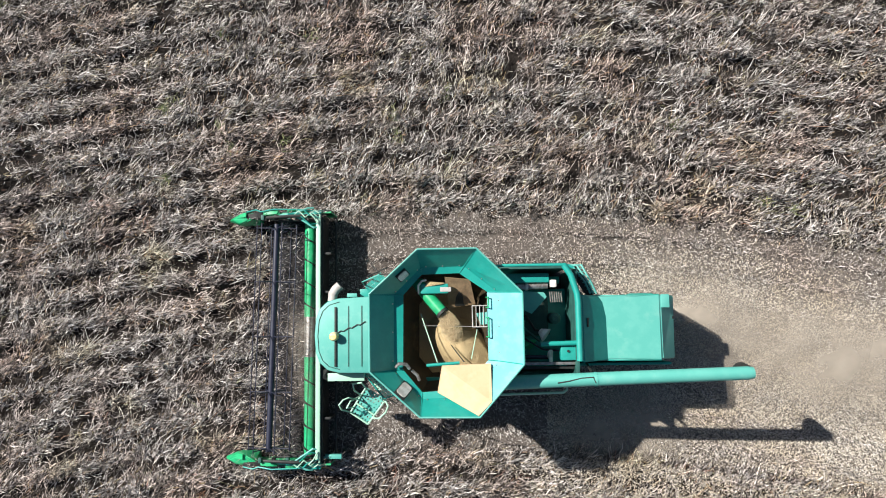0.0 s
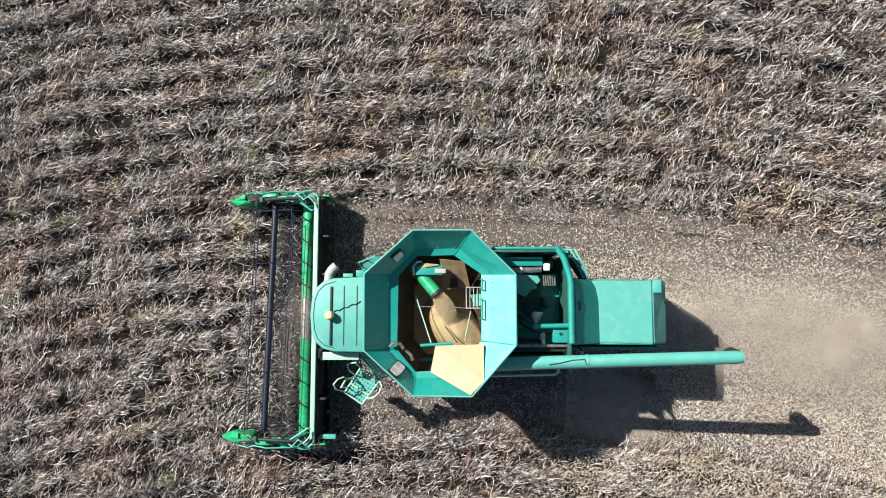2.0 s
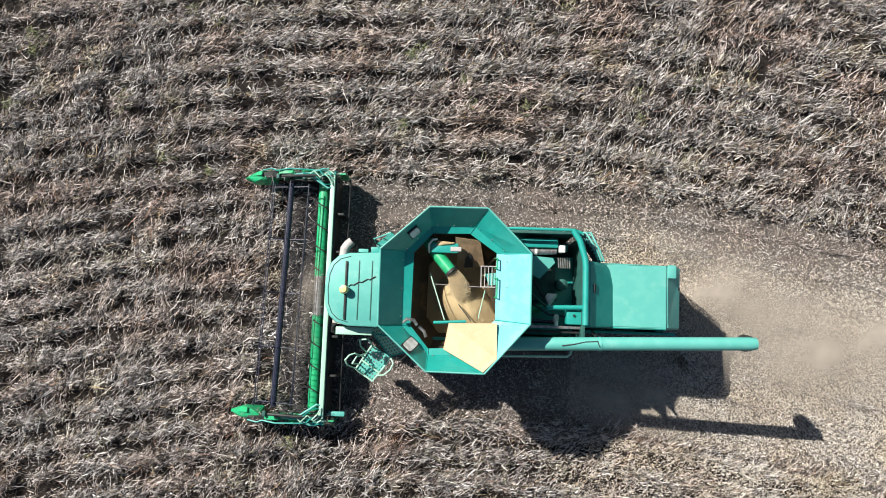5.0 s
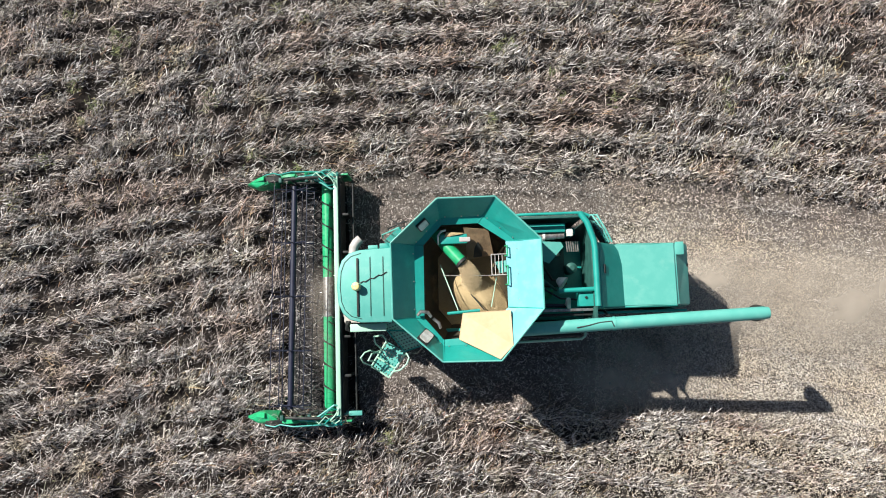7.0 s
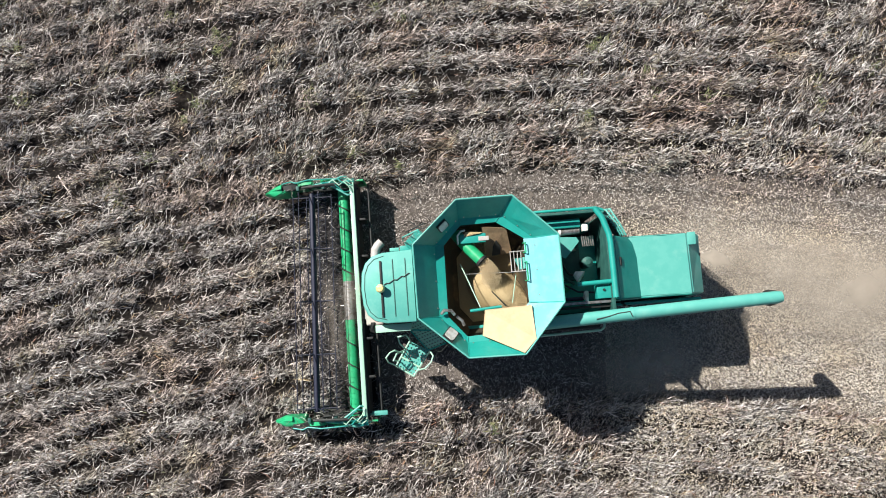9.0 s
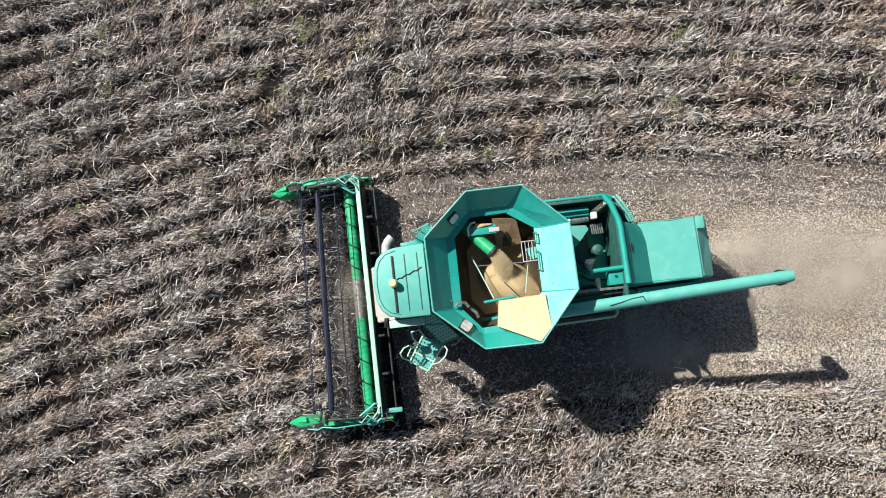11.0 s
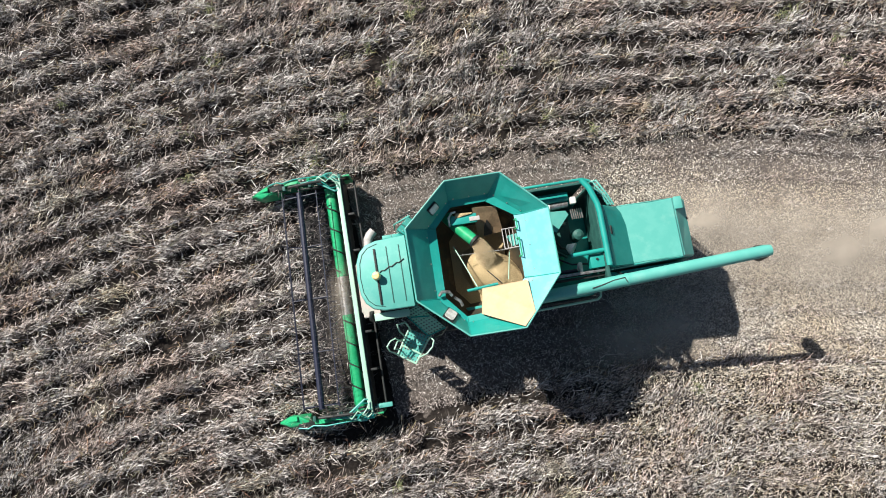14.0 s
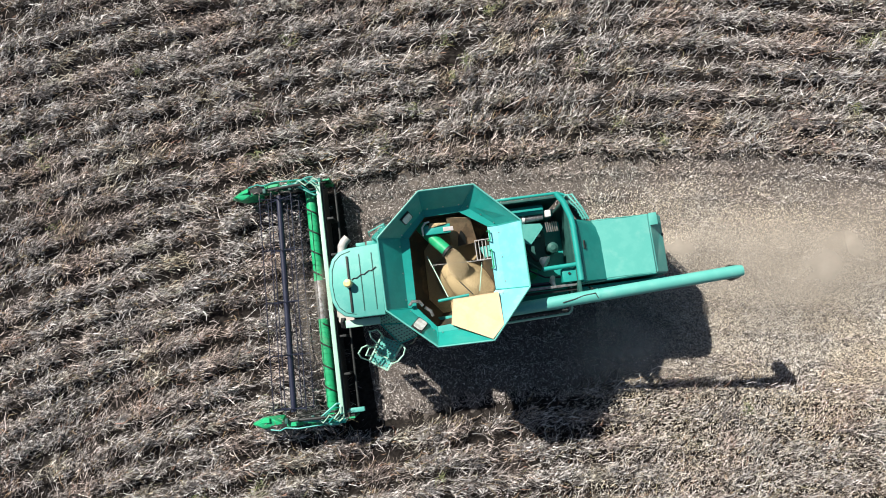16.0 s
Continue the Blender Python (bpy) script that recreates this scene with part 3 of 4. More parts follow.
def build_tank():
    for i in range(8):
        j = (i + 1) % 8
        # panels 2 and 3 face the sun and get the lit paint colour
        p = part("hopper_panel", plate([OUTER[i], OUTER[j], MIDDLE[j], MIDDLE[i]], 0.02), SUNLIT_PAINT if i in (2, 3) else PAINT, combine)
        part("lower_sheet", plate([MIDDLE[i], MIDDLE[j], INNER[j], INNER[i]], 0.02), SUNLIT_PAINT if i in (2, 3) else PAINT, p)
        # folded lip along the rim and a welded seam down each corner
        part("panel_lip", rod([OUTER[i], OUTER[j]], 0.02, 6), PALE, p)
        part("panel_seam", rod([Vector(OUTER[i]), Vector(MIDDLE[i]) + Vector((0, 0, 0.006)), Vector(INNER[i]) + Vector((0, 0, 0.006))], 0.012, 6), PAINT, p)
        for u in (0.12, 0.5, 0.88):
            ob = part("bolt", rod([(0, 0, 0), (0, 0, 0.012)], 0.016, 8), STEEL, p)
            ob.matrix_basis = on_panel(i, u, 0.94)
    # tank body below the hopper, with its floor
    bm = bmesh.new()
    top = [bm.verts.new((x, y, 3.49)) for x, y, z in INNER]
    mid = [bm.verts.new((x * 1.05, y * 1.04, 2.9)) for x, y, z in INNER]
    low = [bm.verts.new((x * 0.55, y * 0.6, 2.05)) for x, y, z in INNER]
    for a, b in ((top, mid), (mid, low)):
        for i in range(8):
            bm.faces.new((a[i], a[(i + 1) % 8], b[(i + 1) % 8], b[i]))
    bm.faces.new(low)
    part("grain_tank", bm, TANK, combine, "dusty brown inside of the grain tank, shade in its colour")
    bm = bmesh.new()
    a = [bm.verts.new((x * 1.12, y * 1.10, 3.46)) for x, y, z in INNER]
    b = [bm.verts.new((x * 1.12, y * 1.0, 2.0)) for x, y, z in INNER]
    for i in range(8):
        bm.faces.new((a[i], a[(i + 1) % 8], b[(i + 1) % 8], b[i]))
    part("tank_shell", bm, PAINT, combine)
    # dust-coated sheet, coloured as sunlit, with a dark slot on the far tank wall
    part("wall_sheet", plate([(-0.10, 1.20, 3.40), (0.46, 1.14, 3.40), (0.58, 0.60, 2.94), (-0.02, 0.52, 2.90)], 0.012), SUNLIT_WALL, combine, "tan dust-coated sheet coloured as the sunlit tank wall")
    part("wall_slot", hull([(0.11, 0.56, 2.94), (0.32, 0.58, 2.95), (0.14, 0.76, 3.10), (0.30, 0.78, 3.11), (0.22, 0.90, 3.22), (0.21, 0.56, 2.90)]), BLACK, combine)
    # windows let into the two front corner panels
    for i, u, tall in ((7, 0.55, 1.0), (5, 0.46, 2.2)):
        bm = box(-0.135, 0.135, -0.125 * tall, 0.125 * tall, -0.012, 0.040, 0.006)
        ob2 = part("window_seal", bm, BLACK, combine)
        ob2.matrix_basis = on_panel(i, u, 0.50)
        own = bmesh.new()
        pts = [(s * 0.115 - s * 0.04 * (1 - math.cos(q)), t * 0.105 - t * 0.04 * (1 - math.sin(q))) for s, t, qs in
               ((1, 1, (0, 0.8, 1.57)), (-1, 1, (1.57, 0.8, 0)), (-1, -1, (0, 0.8, 1.57)), (1, -1, (1.57, 0.8, 0))) for q in qs]
        up = [own.verts.new((x, y * tall, 0.052)) for x, y in pts]
        dn = [own.verts.new((x, y * tall, 0.0)) for x, y in pts]
        own.faces.new(up)
        for k in range(len(up)):
            q = (k + 1) % len(up)
            own.faces.new((up[k], dn[k], dn[q], up[q]))
        ob = part("inspection_window", own, WHITE, combine, "whitish inspection window")
        ob.matrix_basis = on_panel(i, u, 0.50)
    # added sheet that paints the sunlit part of the corner flange
    part("sun_patch_sheet", plate([(-0.185, -0.72, 3.54), (0.875, -0.685, 3.58), (0.862, -1.43, 4.08), (0.58, -1.715, 4.11), (-0.285, -1.285, 3.58)], 0.012), SUN_PATCH, combine,
         "bright cream patch painted for sunlight on the tank corner")
    # filling auger with its grain
    part("filling_auger", rod([(-0.72, 1.12, 3.15), (-0.52, 0.84, 3.22), (-0.16, 0.42, 3.34)], 0.14, 18), DEEP, combine, "green filling auger tube")
    part("auger_mouth", rod([(-0.18, 0.44, 3.334), (-0.14, 0.395, 3.346)], 0.158, 18), BLACK, combine)
    part("auger_cover", box(-0.64, -0.02, 0.84, 1.06, 3.36, 3.44, 0.03), PAINT, combine)
    part("cover_plate", box(-0.20, 0.04, 0.88, 0.98, 3.445, 3.46, 0.005), STONE, combine)
    part("cover_dust", hull([(-0.55, 0.98, 3.44), (-0.3, 1.10, 3.44), (-0.05, 1.08, 3.44), (-0.5, 1.12, 3.44), (-0.3, 1.05, 3.49), (-0.15, 1.04, 3.48)], 0.01), GRAIN, combine)
    part("hose", rod([(-0.68, 0.84, 3.40), (-0.68, 1.02, 3.5), (-0.60, 1.12, 3.52), (-0.5, 1.14, 3.5)], 0.022, 8), WHITE, combine)
    # heap of grain, its crest under the mouth of the tube
    n, m = 60, 60
    bm = bmesh.new()
    vs = []
    for i in range(n + 1):
        for j in range(m + 1):
            x, y = -1.0 + 1.85 * i / n, -1.2 + 2.35 * j / m
            u, v = (x - 0.32) * 0.72 - (y + 0.44) * 0.69, (x - 0.32) * 0.69 + (y + 0.44) * 0.72
            d = math.hypot(u / 0.72, v / 0.40)
            main = 3.24 - 0.30 * d * d / (0.35 + 0.65 * d)
            back = 3.18 - 0.75 * math.hypot((x - 0.04) / 0.42, (y - 0.06) / 0.42)
            z = max(main, back) + 0.02 * noise.noise((x * 5, y * 5, 0)) + 0.008 * noise.noise((x * 22, y * 22, 3))
            if d > 1:
                z -= 0.9 * (d - 1)
            vs.append(bm.verts.new((x, y, max(z, 2.35))))
    for i in range(n):
        for j in range(m):
            a = i * (m + 1) + j
            bm.faces.new((vs[a], vs[a + m + 1], vs[a + m + 2], vs[a + 1]))
    part("grain_mound", bm, GRAIN, combine, "golden mound of threshed soybean grain")["kind"] = "stuff"
    # grain pouring out of the tube
    c, s = [], []
    for k in range(6000):
        t = random.random() ** 0.75
        a, rr = random.uniform(0, 6.283), math.sqrt(random.random()) * (0.13 + 0.12 * t)
        c.append((-0.15 + 0.30 * t - 0.10 * t * t + rr * math.cos(a), 0.40 - 0.40 * t + rr * 1.15 * math.sin(a), 3.37 + 0.10 * t - 0.24 * t * t + random.gauss(0, 0.025)))
        s.append(random.uniform(0.004, 0.009))
    crumbs("pouring_grain", c, s, SPILL, combine, "stream of soybeans pouring out of the tube")
    # braces, rail and ladder in the tank
    part("tank_brace", rod([(-0.66, 0.40, 3.0), (-0.55, 0.10, 3.2), (-0.28, -0.66, 3.50)], 0.012, 8), MINT, combine)
    part("tank_brace", rod([(-0.52, -0.72, 3.50), (0.20, -0.67, 3.52)], 0.035, 8), PAINT, combine)
    part("tank_bar", rod([(-0.60, 0.14, 3.30), (0.66, 0.10, 3.34)], 0.008, 6), STEEL, combine)
    part("tank_rod", rod([(0.46, -0.60, 3.45), (0.60, 0.05, 3.40)], 0.010, 6), MINT, combine)
    part("tank_rod", rod([(0.02, -0.30, 3.25), (0.30, -0.66, 3.4)], 0.013, 6), BLACK, combine)
    lad = part("tank_ladder", rod([(0.82, 0.56, 3.52), (0.50, 0.56, 3.50), (0.50, 0.10, 3.50), (0.82, 0.10, 3.52)], 0.012, 8), STONE, combine, "pale ladder on the tank wall")
    for x in (0.58, 0.66, 0.74):
        part("rung", rod([(x, 0.56, 3.50), (x, 0.10, 3.50)], 0.009, 6), STONE, lad)
    part("ladder_foot", plate([(0.58, 0.40, 3.44), (0.82, 0.42, 3.48), (0.82, 0.16, 3.48), (0.68, 0.14, 3.46)], 0.01), PALE, combine)
    for y0, y1 in ((-0.12, 0.30), (0.52, 0.74)):
        part("grab_bar", rod([(0.80, y0, 3.50), (0.85, y0, 3.60), (0.85, y1, 3.60), (0.80, y1, 3.50)], 0.013, 8), DEEP, combine)
    # clutter on the lower front corner
    part("latch", rod([(-1.18, -0.74, 3.62), (-1.10, -0.66, 3.66), (-0.95, -0.68, 3.64), (-0.88, -0.78, 3.60)], 0.035, 8), STEEL, combine)
    part("latch", rod([(-0.84, -0.82, 3.52), (-0.72, -0.92, 3.52), (-0.68, -1.04, 3.50)], 0.035, 8), STEEL, combine)


def build_cab():
    roof = bmesh.new()
    outline = [(-1.76, 0.80), (-2.45, 0.77), (-2.70, 0.70), (-2.86, 0.55), (-2.95, 0.32), (-2.98, -0.05), (-2.95, -0.42), (-2.86, -0.64), (-2.70, -0.79), (-2.45, -0.86), (-1.76, -0.87)]
    levels = ((3.34, 1.0), (3.46, 1.0), (3.50, 0.985), (3.515, 0.95))
    rings = []
    for z, k in levels:
        rings.append([roof.verts.new((-1.76 + (x + 1.76) * k, -0.04 + (y + 0.04) * k, z)) for x, y in outline])
    n = len(outline)
    for a, b in zip(rings, rings[1:]):
        for i in range(n):
            roof.faces.new((a[i], a[(i + 1) % n], b[(i + 1) % n], b[i]))
    roof.faces.new(rings[-1])
    roof.faces.new(rings[0][::-1])
    r = part("cab_roof", roof, PALE, combine, "pale sun-faded green cab roof")
    part("roof_groove", rod([(-1.80 + (x + 1.76) * 0.9, -0.04 + (y + 0.04) * 0.9, 3.516) for x, y in outline[1:-1]], 0.010, 6), SHADE_GREEN, r)
    part("roof_bar", box(-2.528, -2.482, -0.72, 0.58, 3.515, 3.545, 0.006), BLACK, r, "dark green bar across the roof")
    for x in (-2.22, -1.93):
        part("roof_rib", box(x - 0.012, x + 0.012, -0.72, 0.60, 3.513, 3.524, 0.004), SHADE_GREEN, r)
    pts = [(-2.45 + 0.06 * i, 0.02 + 0.022 * i + 0.018 * math.sin(i * 2.1), 3.53) for i in range(11)]
    part("roof_cable", rod(pts, 0.011, 6), BLACK, r)
    b = part("beacon", rod([(-2.52, -0.06, 3.52), (-2.52, -0.06, 3.58), (-2.52, -0.06, 3.68), (-2.52, -0.06, 3.72), (-2.52, -0.06, 3.735)], 0.1, 18,
                           radii=[0.085, 0.098, 0.098, 0.07, 0.02]), AMBER, combine, "cream amber beacon")
    part("beacon_base", rod([(-2.52, -0.06, 3.51), (-2.52, -0.06, 3.55)], 0.095, 18), WHITE, b)
    # cab box with glass
    part("cab_body", hull([(-1.76, 0.76, 1.9), (-1.76, -0.82, 1.9), (-1.76, 0.76, 3.36), (-1.76, -0.82, 3.36), (-2.72, 0.62, 1.9), (-2.72, -0.70, 1.9),
                           (-2.86, 0.45, 3.36), (-2.86, -0.55, 3.36), (-2.6, 0.72, 3.36), (-2.6, -0.8, 3.36)], 0.03), PAINT, combine)
    part("windscreen", hull([(-2.76, 0.55, 2.1), (-2.76, -0.63, 2.1), (-2.87, 0.40, 3.3), (-2.87, -0.5, 3.3), (-2.70, 0.4, 2.1), (-2.70, -0.5, 3.3)], 0.0), GLASS, combine)
    for y, s in ((0.765, 1), (-0.825, -1)):
        part("side_window", box(-2.5, -1.86, min(y, y + 0.01 * s), max(y, y + 0.01 * s), 2.3, 3.25, 0), GLASS, combine)
    part("cab_ledge", box(-2.74, -1.92, -1.06, -0.885, 3.14, 3.22, 0.015), MINT, combine)
    part("ledge_bracket", hull([(-2.86, -0.80, 3.10), (-2.74, -0.80, 3.10), (-2.90, -1.02, 3.0), (-2.76, -1.08, 3.0), (-2.80, -0.90, 3.2), (-2.78, -0.98, 2.8)], 0.01), BLACK, combine)
    part("cab_ledge", box(-2.1, -1.62, 0.80, 1.0, 2.6, 2.66, 0.015), PAINT, combine)
    # pale air duct beside the roof
    part("air_duct", rod([(-2.66, 0.72, 3.1), (-2.64, 0.88, 3.12), (-2.58, 0.98, 3.12), (-2.48, 1.07, 3.12)], 0.105, 14), STONE, combine, "pale bent air duct")
    part("vent_grille", box(-2.28, -2.06, 0.80, 0.88, 3.30, 3.36, 0.01), PALE, combine)
    # mesh guard and railings on the far side of the cab
    part("side_tread", grating([(-1.86, 0.86, 2.7), (-1.40, 1.16, 2.7), (-1.62, 1.38, 2.7), (-1.98, 1.06, 2.7)], 10, 7), PAINT, combine)
    for a in (0.0, 0.14):
        part("side_rail", rod([(-2.0 + a, 1.10 + a, 2.7), (-1.98 + a, 1.14 + a, 3.1), (-1.60 + a, 1.30 + a, 3.1), (-1.58 + a, 1.34 + a, 2.7)], 0.014, 8), BLACK if a else PALE, combine)
    part("mirror_arm", rod([(-1.80, 1.55, 2.9), (-1.55, 1.30, 3.2), (-1.35, 1.30, 3.3)], 0.012, 6), BLACK, combine)
    # landing and ladder beside the door
    part("landing", grating([(-2.12, -0.93, 2.2), (-1.74, -0.80, 2.2), (-1.15, -1.44, 2.2), (-1.60, -1.58, 2.2)], 6, 10, 0.55), MINT, combine, "perforated pale green landing")
    part("landing", grating([(-2.44, -1.92, 1.98), (-2.06, -1.33, 2.0), (-1.58, -1.62, 2.0), (-2.02, -2.20, 1.98)], 8, 7, 0.58), PALE, combine)
    for a, b in (((-2.12, -0.93, 2.21), (-1.60, -1.58, 2.21)), ((-1.60, -1.58, 2.21), (-1.15, -1.44, 2.21)), ((-1.96, -1.06, 2.21), (-1.50, -1.10, 2.21))):
        part("landing_edge", rod([a, b], 0.018, 6), PAINT, combine)
    for a, b in (((-2.44, -1.92, 2.0), (-2.02, -2.20, 2.0)), ((-2.02, -2.20, 2.0), (-1.58, -1.62, 2.0)), ((-2.44, -1.92, 2.0), (-2.06, -1.33, 2.0)), ((-2.30, -1.70, 2.01), (-1.86, -1.99, 2.01))):
        part("landing_edge", rod([a, b], 0.022, 6), MINT, combine)
    lad = part("ladder", rod([(-2.32, -1.86, 1.97), (-2.30, -1.90, 1.5), (-2.28, -1.94, 1.0), (-2.28, -1.95, 0.7)], 0.025, 8), PAINT, combine, "pale green boarding ladder")
    part("ladder_side", rod([(-1.90, -1.90, 1.97), (-1.90, -1.92, 1.5), (-1.90, -1.95, 1.0), (-1.90, -1.96, 0.7)], 0.025, 8), PAINT, lad)
    for k in range(4):
        z = 1.62 - k * 0.28
        part("step", box(-2.29, -1.89, -2.02, -1.86, z, z + 0.04, 0.008), PAINT, lad)
    part("handrail", rod([(-2.42, -1.92, 2.0), (-2.58, -1.80, 2.4), (-2.62, -1.68, 2.5), (-2.52, -1.56, 2.5), (-2.40, -1.52, 2.45), (-2.24, -1.62, 2.0)], 0.018, 8), MINT, combine)
    part("handrail", rod([(-2.36, -1.80, 2.0), (-2.46, -1.76, 2.4), (-2.36, -1.60, 2.45), (-2.20, -1.54, 2.0)], 0.015, 8), MINT, combine)
    part("handrail", rod([(-2.18, -1.52, 2.0), (-2.28, -1.36, 2.4), (-2.30, -1.20, 2.5), (-2.10, -1.17, 2.5), (-2.04, -1.28, 2.35), (-2.02, -1.40, 2.0)], 0.018, 8), MINT, combine)
    part("handrail", rod([(-1.90, -2.06, 2.0), (-1.70, -2.00, 2.45), (-1.54, -1.86, 2.5), (-1.48, -1.72, 2.5), (-1.54, -1.62, 2.4), (-1.66, -1.70, 2.0)], 0.018, 8), MINT, combine)
    part("handrail", rod([(-1.44, -1.64, 2.1), (-1.25, -1.60, 2.9), (-1.1, -1.45, 3.3)], 0.015, 8), BLACK, combine)


def build_body():
    part("lower_body", box(-1.6, 2.9, -0.95, 0.95, 0.95, 2.1, 0.04), PAINT, combine)
    part("feeder_house", hull([(-3.3, 0.62, 0.45), (-3.3, -0.72, 0.45), (-3.3, 0.62, 1.05), (-3.3, -0.72, 1.05), (-1.6, 0.62, 1.1), (-1.6, -0.72, 1.1), (-1.6, 0.62, 1.9), (-1.6, -0.72, 1.9)], 0.03),
         FEEDER, combine, "dust-covered feeder house")
    part("cab_apron", hull([(-3.22, 0.52, 1.25), (-3.22, -0.86, 1.25), (-2.70, 0.60, 1.95), (-2.70, -0.86, 1.95), (-3.22, 0.52, 1.15), (-3.22, -0.86, 1.15), (-2.70, 0.60, 1.8), (-2.70, -0.86, 1.8)], 0.02), FEEDER, combine)
    part("side_shield", box(-1.0, 2.55, 1.05, 1.22, 1.2, 2.6, 0.04), PAINT, combine)
    part("side_shield", box(-1.0, 2.55, -1.24, -1.06, 1.2, 2.6, 0.04), PAINT, combine)
    # engine bay: floor, walls and machinery, its shading put into dark colours
    part("engine_deck", box(0.9, 2.8, -1.05, 1.40, 1.40, 1.50, 0.01), BLACK, combine, "engine deck coloured dark for the bay's shade")
    part("bay_wall", box(1.15, 2.62, 1.36, 1.42, 1.5, 3.30, 0.01), SHADE_GREEN, combine)
    part("bay_wall", box(2.74, 2.82, -1.0, 1.34, 1.5, 3.40, 0.01), SHADE_GREEN, combine)
    part("bay_wall", box(1.0, 2.72, -1.04, -0.98, 1.5, 3.05, 0.01), SHADE_GREEN, combine)
    part("radiator_screen", box(1.06, 1.12, -0.9, 1.3, 1.6, 3.1, 0.01), SHADE_GREEN, combine)
    part("bay_rail", rod([(0.95, 1.42, 3.42), (1.2, 1.43, 3.5), (2.55, 1.43, 3.5), (2.72, 1.36, 3.5)], 0.035, 8), PAINT, combine)
    part("bay_rail", rod([(2.52, 1.42, 3.52), (2.66, 1.20, 3.54), (2.78, 0.80, 3.56), (2.80, 0.60, 3.56), (2.80, -0.66, 3.56)], 0.07, 12), PAINT, combine)
    part("bay_bar", rod([(1.98, -0.30, 3.40), (2.80, -0.28, 3.42)], 0.055, 12), PAINT, combine)
    part("bay_box", box(2.42, 2.78, -0.66, -0.34, 3.05, 3.36, 0.03), PAINT, combine, "small green control box")
    part("box_knob", rod([(2.58, -0.46, 3.36), (2.58, -0.46, 3.39)], 0.028, 10), BLACK, combine)
    part("bay_strip", box(1.45, 2.74, -0.76, -0.70, 3.22, 3.28, 0.01), STEEL, combine)
    part("air_cleaner", box(1.25, 2.25, 1.06, 1.28, 2.85, 3.10, 0.05), PAINT, combine)
    m = part("muffler", rod([(1.50, 0.98, 2.95), (2.22, 1.0, 2.95)], 0.085, 16), STEEL, combine, "dull silver muffler")
    part("muffler_strap", rod([(1.72, 0.985, 2.95), (1.78, 0.985, 2.95)], 0.095, 16), WHITE, m)
    part("exhaust_elbow", rod([(1.48, 0.98, 2.95), (1.40, 0.90, 3.0), (1.42, 0.72, 2.95)], 0.06, 12), BLACK, combine)
    part("clip_box", box(2.26, 2.40, 0.95, 1.12, 3.02, 3.18, 0.03), WHITE, combine)
    part("belt_guard", plate([(1.60, 0.88, 2.98), (2.14, 0.84, 2.98), (2.20, 0.74, 2.96), (1.86, 0.36, 2.88), (1.66, 0.46, 2.9)], 0.03), PALE, combine)
    for k in range(6):
        part("chain_link", rod([(2.28 + 0.05 * k, 0.86, 2.9), (2.30 + 0.05 * k, 0.62, 2.88)], 0.018, 6), STEEL, combine)
    part("side_pipe", rod([(1.35, 0.56, 2.75), (1.60, 0.10, 2.70), (2.05, -0.26, 2.65)], 0.03, 8), SHADE_GREEN, combine)
    part("engine_block", box(1.35, 2.3, -0.15, 0.75, 1.5, 2.35, 0.05), SHADE_GREEN, combine)
    part("fan_shroud", hull([(1.55, -0.18, 2.5), (1.95, -0.40, 2.5), (1.62, -0.40, 2.75), (2.0, -0.22, 2.75), (1.45, -0.3, 2.6), (1.8, -0.5, 2.55)], 0.03), DEEP, combine)
    part("funnel", rod([(2.02, -0.02, 2.95), (2.16, -0.12, 3.0)], 0.1, 14, radii=[0.06, 0.17]), WHITE, combine, "pale funnel-shaped filler cap")
    part("hydraulic_pipe", rod([(1.30, -0.60, 2.85), (2.20, -0.62, 2.85)], 0.045, 10), REEL, combine)
    part("hydraulic_pipe", rod([(1.30, -0.72, 2.95), (2.45, -0.74, 2.95)], 0.03, 10), BLACK, combine)
    part("pipe_joint", rod([(2.20, -0.62, 2.85), (2.24, -0.50, 3.0), (2.24, -0.72, 3.05)], 0.035, 8), WHITE, combine)
    part("fuel_hose", rod([(1.3, 0.2, 2.4), (1.5, 0.4, 2.7), (1.75, 0.3, 2.75), (1.95, 0.0, 2.6), (2.3, -0.1, 2.5)], 0.028, 8), BLACK, combine)
    part("fuel_hose", rod([(1.3, -0.4, 2.5), (1.7, -0.2, 2.7), (2.1, -0.45, 2.75), (2.6, -0.5, 2.7)], 0.022, 8), REEL, combine)
    part("pulley", rod([(1.62, 0.16, 2.42), (1.62, 0.22, 2.42)], 0.2, 20), SHADE_GREEN, combine)
    part("pulley", rod([(2.05, 0.56, 2.55), (2.05, 0.62, 2.55)], 0.14, 20), STEEL, combine)
    part("oil_tank", rod([(2.40, 0.25, 2.2), (2.40, 0.25, 2.75), (2.40, 0.25, 2.80)], 0.12, 16, radii=[0.13, 0.13, 0.06]), SHADE_GREEN, combine)
    part("coolant_pipe", rod([(1.2, 0.75, 2.9), (1.5, 0.5, 2.95), (1.6, 0.1, 2.9), (1.4, -0.3, 2.8)], 0.04, 10), STEEL, combine)
    # railing with louvres at the back of the engine bay
    part("louvre_backing", plate([(2.68, 1.42, 2.92), (2.88, 1.44, 2.92), (3.30, 0.80, 2.92), (3.12, 0.72, 2.92)], 0.02), BLACK, combine)
    for k in range(3):
        dx = 0.11 * k
        part("rear_railing", rod([(2.64 + dx, 1.46, 2.9), (2.78 + dx, 1.44, 3.02), (3.06 + dx * 0.6, 1.06, 3.04), (3.18 + dx * 0.6, 0.80, 3.0)], 0.022, 8), PALE, combine)
    for k in range(9):
        f = k / 8
